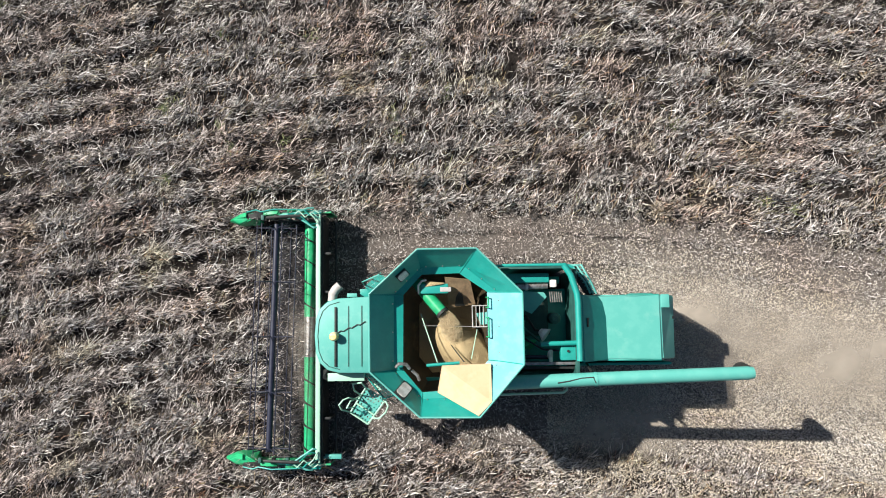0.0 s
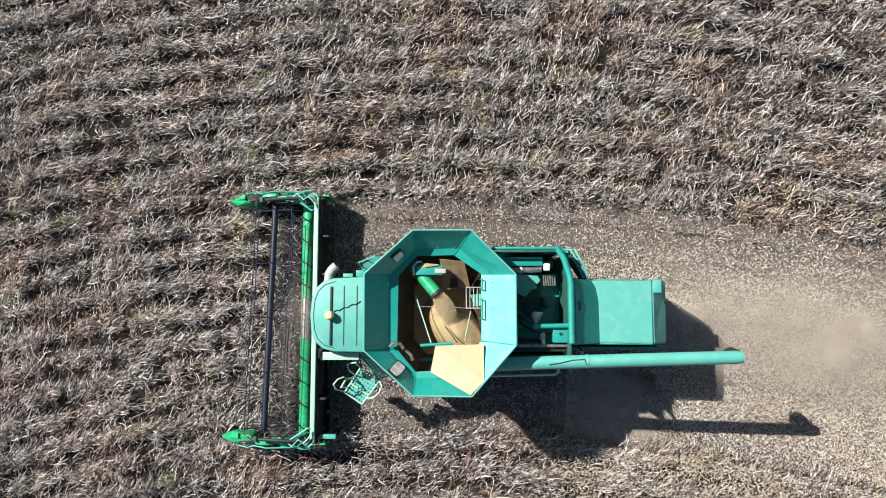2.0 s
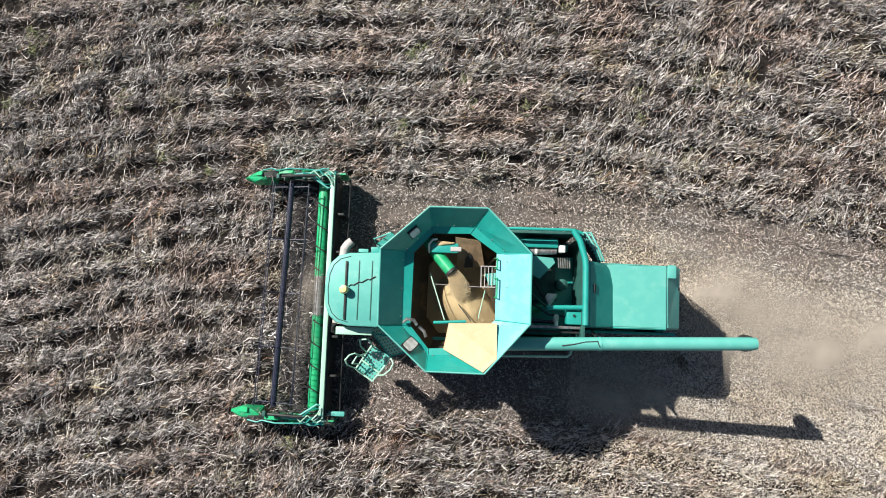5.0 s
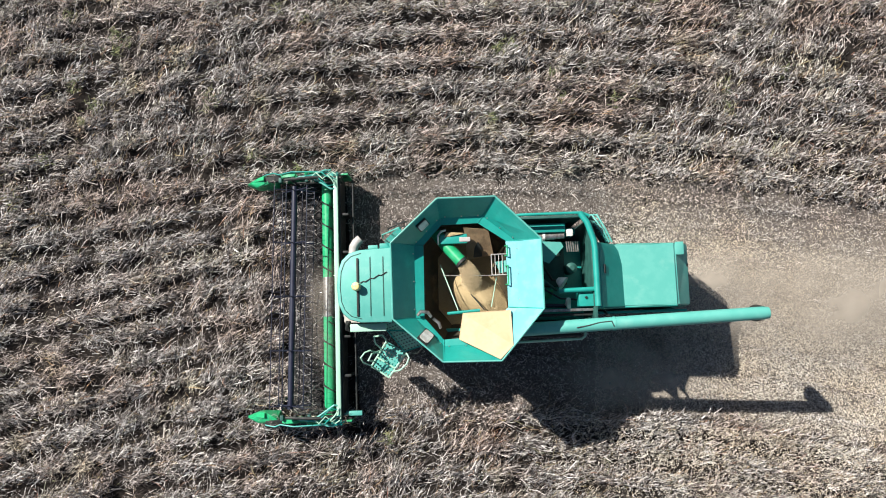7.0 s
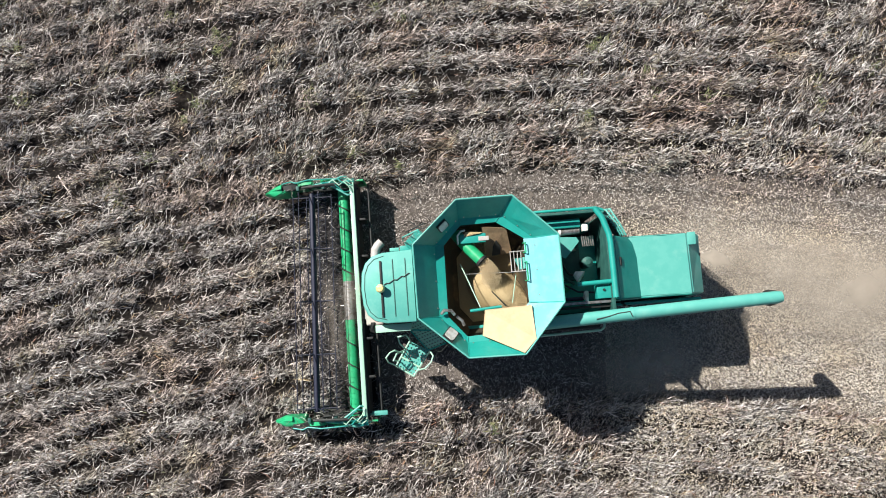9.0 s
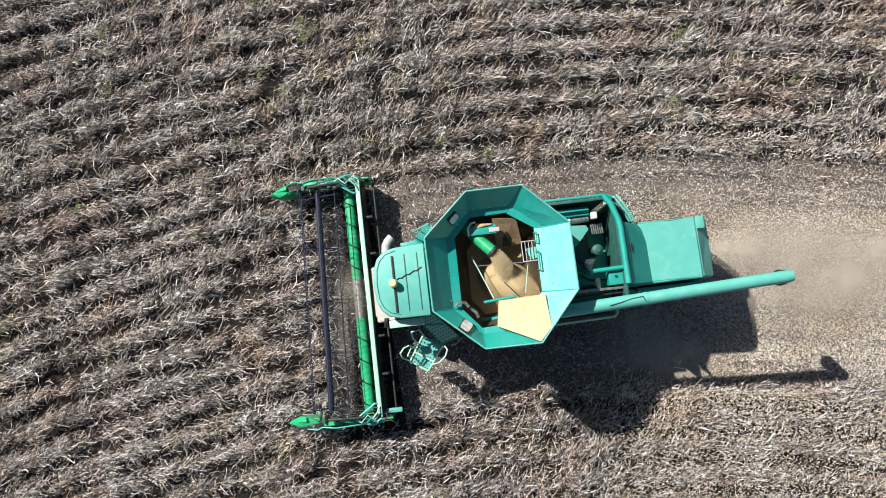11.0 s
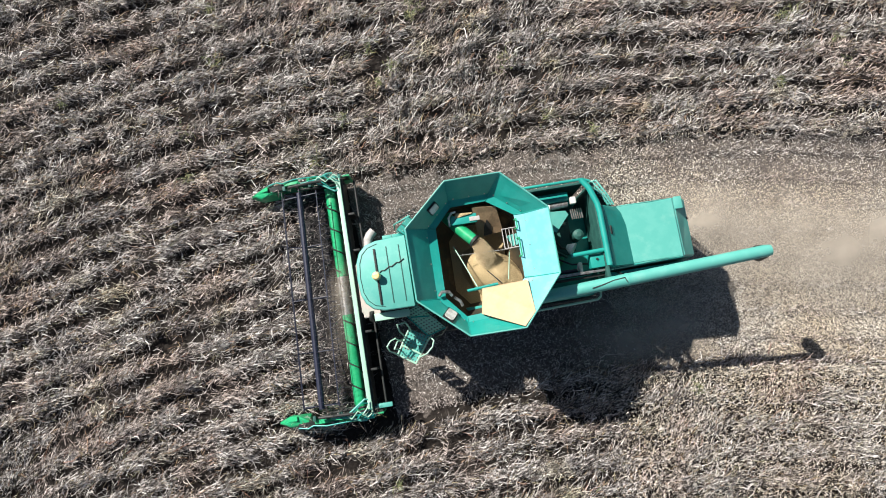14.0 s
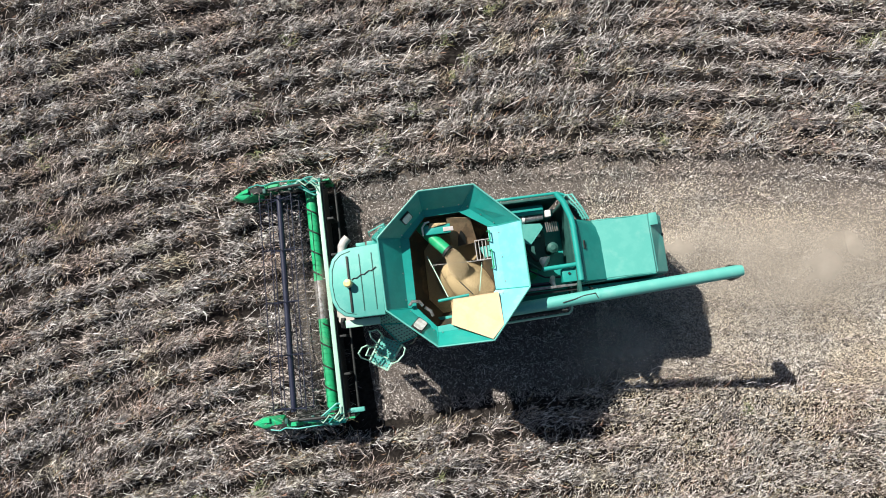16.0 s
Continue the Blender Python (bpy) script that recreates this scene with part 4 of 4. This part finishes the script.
        part("railing_slat", rod([(2.78 + 0.36 * f, 1.42 - 0.60 * f, 3.03), (3.02 + 0.28 * f, 1.46 - 0.60 * f, 3.0)], 0.013, 6), PALE, combine)
    # rear hood: a riser at its front, a flat top, a steep tail
    hood = hull([(3.50, 0.75, 2.95), (3.52, -0.69, 2.95), (4.74, 0.74, 2.98), (4.74, -0.69, 2.98), (5.16, 0.74, 2.58), (5.14, -0.70, 2.58),
                 (2.86, 0.82, 1.5), (2.86, -0.78, 1.5), (5.18, 0.78, 1.5), (5.16, -0.74, 1.5), (2.88, 0.78, 2.9), (2.88, -0.72, 2.9)], 0.03, 3)
    hd = part("rear_hood", hood, PALE, combine, "sun-bleached green rear hood")
    part("hood_riser", hull([(2.84, 0.76, 3.50), (2.84, -0.70, 3.50), (2.90, 0.76, 3.50), (2.90, -0.70, 3.50), (3.46, 0.60, 2.94), (3.53, 0.26, 2.94), (3.54, -0.69, 2.94), (3.36, 0.75, 2.94),
                             (2.84, 0.76, 2.9), (2.84, -0.70, 2.9)], 0.015), PAINT, hd)
    part("riser_grip", box(-0.03, 0.03, -0.10, 0.10, -0.01, 0.02, 0.01), BLACK, hd).matrix_basis = pose(3.02, 0.16, 3.40, 0, 44, 0)
    part("hood_flange", box(4.76, 4.95, 0.46, 0.76, 2.92, 2.97, 0.015), PALE, hd)
    part("tail_lamp", box(5.02, 5.14, 0.20, 0.27, 2.56, 2.64, 0.01), BLACK, hd)
    part("hood_rim", rod([(3.5, -0.70, 2.92), (4.72, -0.70, 2.95)], 0.018, 6), PAINT, hd)
    part("straw_chute", hull([(4.2, 0.75, 1.5), (4.2, -0.7, 1.5), (5.0, 0.75, 1.5), (5.0, -0.7, 1.5), (4.6, 0.85, 0.8), (4.6, -0.8, 0.8), (5.2, 0.85, 0.85), (5.2, -0.8, 0.85)], 0.02), PAINT, combine)
    # unseen skirts, carried down low to block sunlight under the hood
    part("shade_skirt", box(2.75, 5.05, -0.84, -0.78, 0.62, 2.6, 0.02), PAINT, combine)
    part("shade_skirt", box(2.75, 5.05, 0.74, 0.79, 0.62, 1.9, 0.02), PAINT, combine)
    part("spreader_shield", hull([(5.05, 0.80, 0.62), (5.05, -0.80, 0.62), (5.45, 0.70, 0.7), (5.45, -0.70, 0.7), (5.10, 0.78, 1.6), (5.10, -0.76, 1.6)], 0.02), PAINT, combine)
    # unloading auger folded back along the machine
    t = part("unloading_auger", rod([(0.70, -1.15, 3.30), (2.26, -1.09, 3.42), (6.20, -0.93, 3.90), (6.32, -0.925, 3.91)], 0.145, 20, radii=[0.15, 0.148, 0.14, 0.12]), PALE, combine, "long pale green unloading auger tube")
    part("auger_collar", rod([(3.10, -1.057, 3.522), (3.16, -1.054, 3.53)], 0.156, 20), PALE, t)
    part("auger_spout", rod([(6.20, -0.93, 3.86), (6.26, -0.93, 3.68), (6.28, -0.93, 3.38)], 0.15, 14, radii=[0.12, 0.16, 0.19]), BLACK, t)
    part("auger_cable", rod([(2.30, -1.12, 3.58), (2.55, -1.08, 3.61), (2.80, -1.02, 3.63), (3.05, -1.0, 3.66), (3.10, -1.12, 3.67)], 0.012, 6), BLACK, t)
    part("auger_rest", rod([(3.05, -0.76, 2.9), (3.06, -0.90, 3.40), (3.08, -1.02, 3.36)], 0.025, 8), BLACK, combine)
    part("bay_side_bar", rod([(0.9, -1.42, 3.05), (2.48, -1.38, 3.1), (2.56, -1.32, 3.1), (2.60, -1.1, 3.1)], 0.028, 8), MINT, combine)
    part("bay_side_bar", rod([(0.9, -1.30, 2.85), (2.5, -1.30, 2.9)], 0.035, 8), BLACK, combine)
    part("gutter", box(1.0, 2.75, -0.86, -0.80, 3.10, 3.18, 0.01), BLACK, combine)


def build_wheels():
    made = []
    for x, r, w, y in ((-0.45, 0.90, 0.60, 1.25), (-0.45, 0.90, 0.60, -1.25), (2.3, 0.58, 0.40, 1.12), (2.3, 0.58, 0.40, -1.12)):
        ax = new("wheel")
        ax.parent = combine
        prof = [(0.55 * r, -w * 0.42), (0.86 * r, -w * 0.5), (0.95 * r, -w * 0.42), (0.97 * r, 0), (0.95 * r, w * 0.42), (0.86 * r, w * 0.5), (0.55 * r, w * 0.42)]
        bm = bmesh.new()
        seg = 32
        rings = [[bm.verts.new((a * math.cos(k * 2 * math.pi / seg), b, a * math.sin(k * 2 * math.pi / seg))) for a, b in prof] for k in range(seg)]
        for k in range(seg):
            p, q = rings[k], rings[(k + 1) % seg]
            for i in range(len(prof)):
                j = (i + 1) % len(prof)
                bm.faces.new((p[i], q[i], q[j], p[j]))
        for k in range(22):
            for s in (-1, 1):
                a = 2 * math.pi * (k + 0.25 * (s + 1)) / 22
                own = box(-0.03, 0.03, -w * 0.24, w * 0.24, -0.025 * r / 0.9, 0.03 * r / 0.9, 0)
                mt = pose(0, 0, 0, 0, -math.degrees(a) + 90, 0) @ pose(0, s * w * 0.23, 0.965 * r, 0, 0, 35 * s)
                bmesh.ops.transform(own, matrix=mt, verts=own.verts)
                bm = joined(bm, own)
        part("tyre", bm, RUBBER, ax)
        part("rim", rod([(0, -w * 0.3, 0), (0, -w * 0.1, 0), (0, w * 0.1, 0), (0, w * 0.3, 0)], r * 0.5, 24, radii=[r * 0.56, r * 0.45, r * 0.45, r * 0.56]), RIM, ax)
        made.append((ax, x, y, r))
    part("front_axle", rod([(-0.45, -1.1, 0.9), (-0.45, 1.1, 0.9)], 0.13, 12), DEEP, combine)
    part("rear_axle", rod([(2.3, -1.0, 0.6), (2.3, 1.0, 0.6)], 0.09, 12), DEEP, combine)
    return made


def build_header():
    y0, y1 = -3.28, 3.02
    # back wall with its top beam
    part("header_back", box(-3.34, -3.30, y0, y1, 0.30, 1.10, 0.01), BLACK, combine)
    part("top_beam", box(-3.47, -3.35, y0, y1, 1.06, 1.18, 0.025), MINT, combine, "pale green top beam of the header")
    part("rear_tube", rod([(-3.02, y0 + 0.04, 0.75), (-3.02, y1 - 0.04, 0.75)], 0.032, 10), BLACK, combine)
    part("header_floor", hull([(-3.34, y0, 0.28), (-3.34, y1, 0.28), (-4.75, y0, 0.12), (-4.75, y1, 0.12), (-3.34, y0, 0.33), (-3.34, y1, 0.33), (-4.75, y0, 0.15), (-4.75, y1, 0.15)]), FLOOR_SHADE, combine)
    bar = part("cutter_bar", box(-4.83, -4.73, y0 + 0.05, y1 - 0.05, 0.12, 0.17, 0.01), BLACK, combine, "dark worn cutter bar")
    k = y0 + 0.12
    while k < y1 - 0.1:
        part("knife_guard", hull([(-4.80, k - 0.025, 0.12), (-4.80, k + 0.025, 0.12), (-4.80, k, 0.18), (-4.97, k, 0.14), (-4.80, k - 0.02, 0.17)]), BLACK, bar)
        k += 0.152
    for y in (-2.2, -1.2, 1.0, 2.0):
        part("back_brace", box(-3.28, -3.10, y - 0.03, y + 0.03, 0.35, 1.05, 0.01), BLACK, combine)
    # cross auger
    aug = part("header_auger", rod([(0, y0 + 0.12, 0), (0, y1 - 0.12, 0)], 0.15, 24), DEEP, combine, "bright green feed auger")
    for a, b, hand in ((y0 + 0.15, -0.75, 1), (y1 - 0.15, 0.55, -1)):
        bm = bmesh.new()
        turns, n = abs(b - a) / 0.58, 150
        last = None
        for i in range(n + 1):
            f = i / n
            ang = hand * 2 * math.pi * turns * f
            y = a + (b - a) * f
            c, s = math.cos(ang), math.sin(ang)
            cur = [bm.verts.new((r * c, y + e, r * s)) for r, e in ((0.14, -0.020), (0.19, -0.014), (0.19, 0.014), (0.14, 0.020))]
            if last:
                for j in range(3):
                    bm.faces.new((last[j], last[j + 1], cur[j + 1], cur[j]))
            last = cur
        part("auger_flight", bm, BLACK, aug, "dark worn auger flight")
    part("auger_centre", rod([(0, -0.62, 0), (0, 0.42, 0)], 0.153, 24), STEEL, aug, "worn bright middle of the auger")
    for i in range(14):
        a = i * 1.9
        y = -0.65 + 0.085 * i
        part("feed_finger", rod([(0.13 * math.cos(a), y, 0.13 * math.sin(a)), (0.27 * math.cos(a), y, 0.27 * math.sin(a))], 0.011, 6), STEEL, aug)
    # reel
    reel = part("reel", rod([(0, -2.98, 0), (0, 2.80, 0)], 0.078, 16), REEL, combine, "dark blue pickup reel tube")
    R = 0.52
    for s in range(5):
        y = -2.90 + s * 1.40
        for b in range(6):
            a = b * math.pi / 3
            part("reel_spoke", rod([(0, y, 0), (R * math.cos(a), y, R * math.sin(a))], 0.015, 6), REEL, reel)
    for b in range(6):
        a = b * math.pi / 3
        bx, bz = R * math.cos(a), R * math.sin(a)
        bm = rod([(bx, -2.96, bz), (bx, 2.78, bz)], 0.013, 8)
        y = -2.92
        while y < 2.76:
            rod([(bx, y, bz), (bx + 0.03 * math.cos(a), y, bz + 0.03 * math.sin(a)), (bx + 0.20 * math.cos(a - 0.45), y + 0.01, bz + 0.20 * math.sin(a - 0.45))], 0.0042, 5, bm=bm)
            y += 0.14
        part("reel_bat", bm, REEL, reel, "dark reel bat with steel tines")
    # ends: crop dividers and reel arms
    for side, y in ((1, 3.08), (-1, -3.34)):
        o = side
        part("end_sheet", hull([(-3.1, y - 0.02, 0.2), (-3.1, y + 0.02, 0.2), (-3.1, y - 0.02, 1.05), (-3.1, y + 0.02, 1.05), (-4.6, y - 0.02, 0.95), (-4.6, y + 0.02, 0.95),
                                (-5.25, y - 0.02, 0.45), (-5.25, y + 0.02, 0.45), (-5.2, y - 0.02, 0.12), (-5.2, y + 0.02, 0.12)]), DEEP, combine)
        yy = y - 0.10 * o
        part("crop_divider", hull([(-5.97, yy - 0.02 * o, 0.62), (-5.62, yy + 0.15, 0.40), (-5.62, yy - 0.15, 0.40), (-5.62, yy + 0.14, 0.74), (-5.62, yy - 0.14, 0.74), (-5.78, yy, 0.80),
                                   (-5.36, yy + 0.15, 0.94), (-5.30, yy - 0.06, 0.92), (-5.05, yy + 0.16 * o, 0.92), (-5.05, yy + 0.04 * o, 0.94), (-5.1, yy + 0.12, 0.25), (-5.1, yy - 0.10, 0.25)], 0.025), DEEP, combine, "bright green pointed crop divider")
        part("divider_fold", hull([(-5.60, yy + 0.13, 0.80), (-5.60, yy + 0.02, 0.86), (-5.36, yy + 0.16, 0.98), (-5.36, yy + 0.02, 1.0), (-5.5, yy + 0.1, 0.7), (-5.36, yy + 0.1, 0.7)], 0.012), DEEP, combine)
        part("divider_cap", hull([(-5.40, y + 0.04, 0.94), (-5.40, y - 0.16, 0.90), (-4.95, y + 0.07, 0.98), (-4.95, y - 0.14, 0.96), (-4.6, y + 0.06, 0.8), (-5.3, y, 0.6)], 0.03), BLACK, combine)
        part("end_shield", hull([(-4.98, y - 0.02, 0.96), (-4.90, y + 0.10, 0.98), (-4.72, y + 0.13, 1.06), (-4.50, y + 0.12, 1.06), (-4.44, y - 0.04, 1.06), (-4.8, y - 0.06, 1.04),
                                 (-4.9, y + 0.06, 0.72), (-4.5, y + 0.06, 0.72)], 0.03), DEEP, combine, "battered green end shield")
        part("end_tray", hull([(-4.46, y - 0.10, 0.86), (-4.46, y + 0.08, 0.86), (-3.42, y - 0.12, 0.92), (-3.42, y + 0.08, 0.92), (-4.46, y, 0.6), (-3.42, y, 0.6)], 0.02), SHADE_GREEN, combine)
        part("shield_rail", rod([(-5.36, y + 0.06 * o, 0.95), (-5.1, y + 0.11 * o, 0.99), (-4.95, y + 0.05 * o, 1.03), (-4.6, y + 0.10 * o, 1.09), (-4.0, y + 0.08 * o, 1.10), (-3.3, y + 0.03 * o, 1.06)], 0.018, 8), PAINT, combine)
        part("shield_rail", rod([(-4.45, y - 0.07 * o, 1.10), (-4.02, y - 0.02 * o, 1.14), (-3.70, y + 0.10 * o, 1.14), (-3.55, y + 0.12 * o, 1.06)], 0.026, 8), PALE, combine)
        part("reel_strut", rod([(-4.40, y - 0.05 * o, 1.12), (-4.0, y - 0.10 * o, 1.18), (-3.52, y - 0.42 * o, 1.20), (-3.44, y - 0.40 * o, 1.16)], 0.024, 8), PALE, combine)
        part("hose_loop", rod([(-3.40, y - 0.34 * o, 1.20), (-3.48, y - 0.18 * o, 1.28), (-3.60, y - 0.06 * o, 1.28), (-3.50, y + 0.04 * o, 1.2), (-3.38, y - 0.04 * o, 1.2)], 0.016, 8), MINT, combine)
        part("hose_loop", rod([(-4.1, y - 0.14 * o, 1.2), (-3.9, y + 0.02 * o, 1.26), (-3.72, y - 0.16 * o, 1.3), (-3.56, y - 0.02 * o, 1.26), (-3.42, y - 0.14 * o, 1.2)], 0.013, 8), MINT, combine)
        part("belt_cover", hull([(-4.30, y + 0.02 * o, 0.95), (-4.30, y + 0.12 * o, 0.90), (-3.75, y + 0.13 * o, 0.95), (-3.70, y + 0.01 * o, 1.0), (-4.2, y + 0.08 * o, 1.05), (-3.8, y + 0.08 * o, 1.07), (-4.0, y + 0.08 * o, 0.7)], 0.02), DEEP, combine)
        part("end_plate", box(-3.62, -3.34, y - 0.10, y + 0.06, 0.98, 1.12, 0.02), PAINT, combine)
        part("drive_shaft", rod([(-3.25, y - 0.22 * o, 1.0), (-4.5, y - 0.20 * o, 1.05)], 0.03, 8), BLACK, combine)
        for k, q in enumerate((-4.9, -4.55, -4.2, -3.9)):
            part("shield_bracket", box(q - 0.03, q + 0.05, y - 0.12 * o - 0.06, y - 0.12 * o + 0.07, 1.0, 1.12 + 0.03 * (k % 2), 0.012), (SHADE_GREEN, BLACK)[k % 2], combine)
        arm = part("reel_arm", rod([(-3.40, y - 0.10 * o, 1.15), (-4.0, y - 0.12 * o, 1.32), (-4.75, y - 0.14 * o, 1.22)], 0.04, 8), BLACK, combine)
        part("lift_cylinder", rod([(-3.5, y - 0.04 * o, 0.95), (-4.2, y - 0.05 * o, 1.2)], 0.035, 8), PAINT, arm)
        part("hose", rod([(-3.42, y - 0.30 * o, 1.16), (-3.60, y - 0.34 * o, 1.25), (-3.85, y - 0.12 * o, 1.30), (-4.05, y - 0.08 * o, 1.25)], 0.012, 6), PAINT, arm)
        part("hose", rod([(-3.38, y - 0.16 * o, 1.2), (-3.62, y - 0.10 * o, 1.3), (-3.75, y + 0.02 * o, 1.25), (-3.55, y + 0.06 * o, 1.1)], 0.012, 6), PAINT, arm)
        part("drive_cover", box(-3.85, -3.1, y - 0.02, y + 0.08, 0.55, 0.98, 0.04), BLACK, combine)
    # stems caught on the header ends
    for y in (3.05, -3.32):
        n = 90
        x = rng.uniform(-5.3, -3.2, n)
        ob = ribbons("stem_tangle", np.stack([x, y + rng.normal(0, 0.09, n), 0.75 + 0.12 * (x + 5.3) + rng.uniform(0, 0.25, n)], 1), rng.uniform(0, 6.283, n), rng.normal(0.1, 0.3, n),
                     rng.gamma(5, 0.04, n), rng.uniform(0.006, 0.013, n), rng.normal(0.2, 0.3, n), CROP, "dry stems caught on the header end")
        ob.parent = combine
        del ob["category"]
    part("skid", box(-3.40, -2.84, -3.23, -3.11, 0.85, 0.97, 0.03), PALE, combine)
    # crop on its way over the header floor
    n = 3000
    y = rng.uniform(y0 + 0.1, y1 - 0.1, n)
    x = rng.uniform(-4.85, -3.45, n)
    z = 0.16 + (x + 4.85) * 0.12 + rng.beta(1.2, 2.5, n) * (0.42 - 0.2 * (x + 4.85))
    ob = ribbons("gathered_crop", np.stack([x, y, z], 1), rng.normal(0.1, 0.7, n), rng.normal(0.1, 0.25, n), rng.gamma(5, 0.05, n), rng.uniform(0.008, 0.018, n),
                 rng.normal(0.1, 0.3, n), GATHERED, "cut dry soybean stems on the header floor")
    ob.parent = combine
    del ob["category"]
    return aug, reel


def motions(strips, straws, puffs, wheels, aug, reel):
    rows = [
        (0.0, pose(0.000, 0.000, 0, 0, 0, 0.00)), (0.5, pose(-0.569, -0.003, 0, 0, 0, 0.56)),
        (1.0, pose(-1.127, -0.013, 0, 0, 0, 1.15)), (1.5, pose(-1.681, -0.017, 0, 0, 0, 1.75)),
        (2.0, pose(-2.232, -0.026, 0, 0, 0, 2.49)), (2.5, pose(-2.776, -0.049, 0, 0, 0, 3.31)),
        (3.0, pose(-3.322, -0.080, 0, 0, 0, 4.02)), (3.5, pose(-3.880, -0.112, 0, 0, 0, 4.86)),
        (4.0, pose(-4.446, -0.151, 0, 0, 0, 5.57)), (4.5, pose(-5.015, -0.197, 0, 0, 0, 6.25)),
        (5.0, pose(-5.586, -0.252, 0, 0, 0, 6.90)), (5.5, pose(-6.160, -0.314, 0, 0, 0, 7.54)),
        (6.0, pose(-6.736, -0.385, 0, 0, 0, 8.18)), (6.5, pose(-7.315, -0.465, 0, 0, 0, 8.84)),
        (7.0, pose(-7.895, -0.557, 0, 0, 0, 9.54)), (7.5, pose(-8.471, -0.659, 0, 0, 0, 10.24)),
        (8.0, pose(-9.040, -0.762, 0, 0, 0, 10.84)), (8.5, pose(-9.606, -0.872, 0, 0, 0, 11.35)),
        (9.0, pose(-10.167, -0.990, 0, 0, 0, 11.72)), (9.5, pose(-10.729, -1.107, 0, 0, 0, 12.12)),
        (10.0, pose(-11.290, -1.225, 0, 0, 0, 12.56)), (10.5, pose(-11.851, -1.348, 0, 0, 0, 13.05)),
        (11.0, pose(-12.412, -1.475, 0, 0, 0, 13.60)), (11.5, pose(-12.971, -1.609, 0, 0, 0, 14.22)),
        (12.0, pose(-13.529, -1.752, 0, 0, 0, 14.93)), (12.5, pose(-14.083, -1.909, 0, 0, 0, 15.60)),
        (13.0, pose(-14.641, -2.074, 0, 0, 0, 16.05)), (13.5, pose(-15.202, -2.242, 0, 0, 0, 16.47)),
        (14.0, pose(-15.767, -2.406, 0, 0, 0, 16.99)), (14.5, pose(-16.322, -2.568, 0, 0, 0, 17.50)),
        (15.0, pose(-16.861, -2.738, 0, 0, 0, 18.22)), (15.5, pose(-17.404, -2.915, 0, 0, 0, 19.14)),
        (16.0, pose(-17.943, -3.099, 0, 0, 0, 20.24)),
    ]
    walk(combine, rows)
    for i, (ob, x, y, z) in enumerate(puffs):
        reach = 0.35 if x > 3 else 0.12
        walk(ob, [(t, m @ pose(x + reach * math.sin(0.9 * t + i * 1.7), y + 0.5 * reach * math.sin(1.3 * t + i), z, 0, 0, 9 * math.sin(0.7 * t + i * 2.1))) for t, m in rows])
    n = 65
    walk(reel, [(16.0 * i / n, pose(-4.58, -0.02, 1.10, 0, 0, -1.6) @ pose(0, 0, 0, 0, -160 * 16.0 * i / n, 0)) for i in range(n + 1)])
    walk(aug, [(i / 15, pose(-3.71, -0.05, 0.72) @ pose(0, 0, 0, 0, -1241 * i / 15, 0)) for i in range(241)])
    for ax, x, y, r in wheels:
        turn = math.degrees(SPEED / r)
        walk(ax, [(0.5 * i, pose(x, y, r) @ pose(0, 0, 0, 0, -turn * 0.5 * i, 0)) for i in range(33)])
    for ob, s0 in strips:
        t = (s0 - 4.72) / SPEED
        up, down = pose(0, 0, 0), pose(0, 0, -0.75)
        if t < 0.15:
            walk(ob, [(0, down), (16, down)])
        elif t > 15.3:
            walk(ob, [(0, up), (16, up)])
        else:
            walk(ob, [(0, up), (t - 0.1, up), (t + 0.25, down), (16, down)])

    for ob, t in straws:
        up, down = pose(0, 0, 0), pose(0, 0, -0.7)
        if t < 0.3:
            walk(ob, [(0, up), (16, up)])
        elif t > 15.4:
            walk(ob, [(0, down), (16, down)])
        else:
            walk(ob, [(0, down), (t, down), (t + 0.5, up), (16, up)])


build_tank()
build_cab()
build_body()
made_wheels = build_wheels()
feed_auger, pickup_reel = build_header()
build_field()
crop_strips = build_cut_crop()
straw_strips = build_straw()
dust_puffs = build_dust()
motions(crop_strips, straw_strips, dust_puffs, made_wheels, feed_auger, pickup_reel)
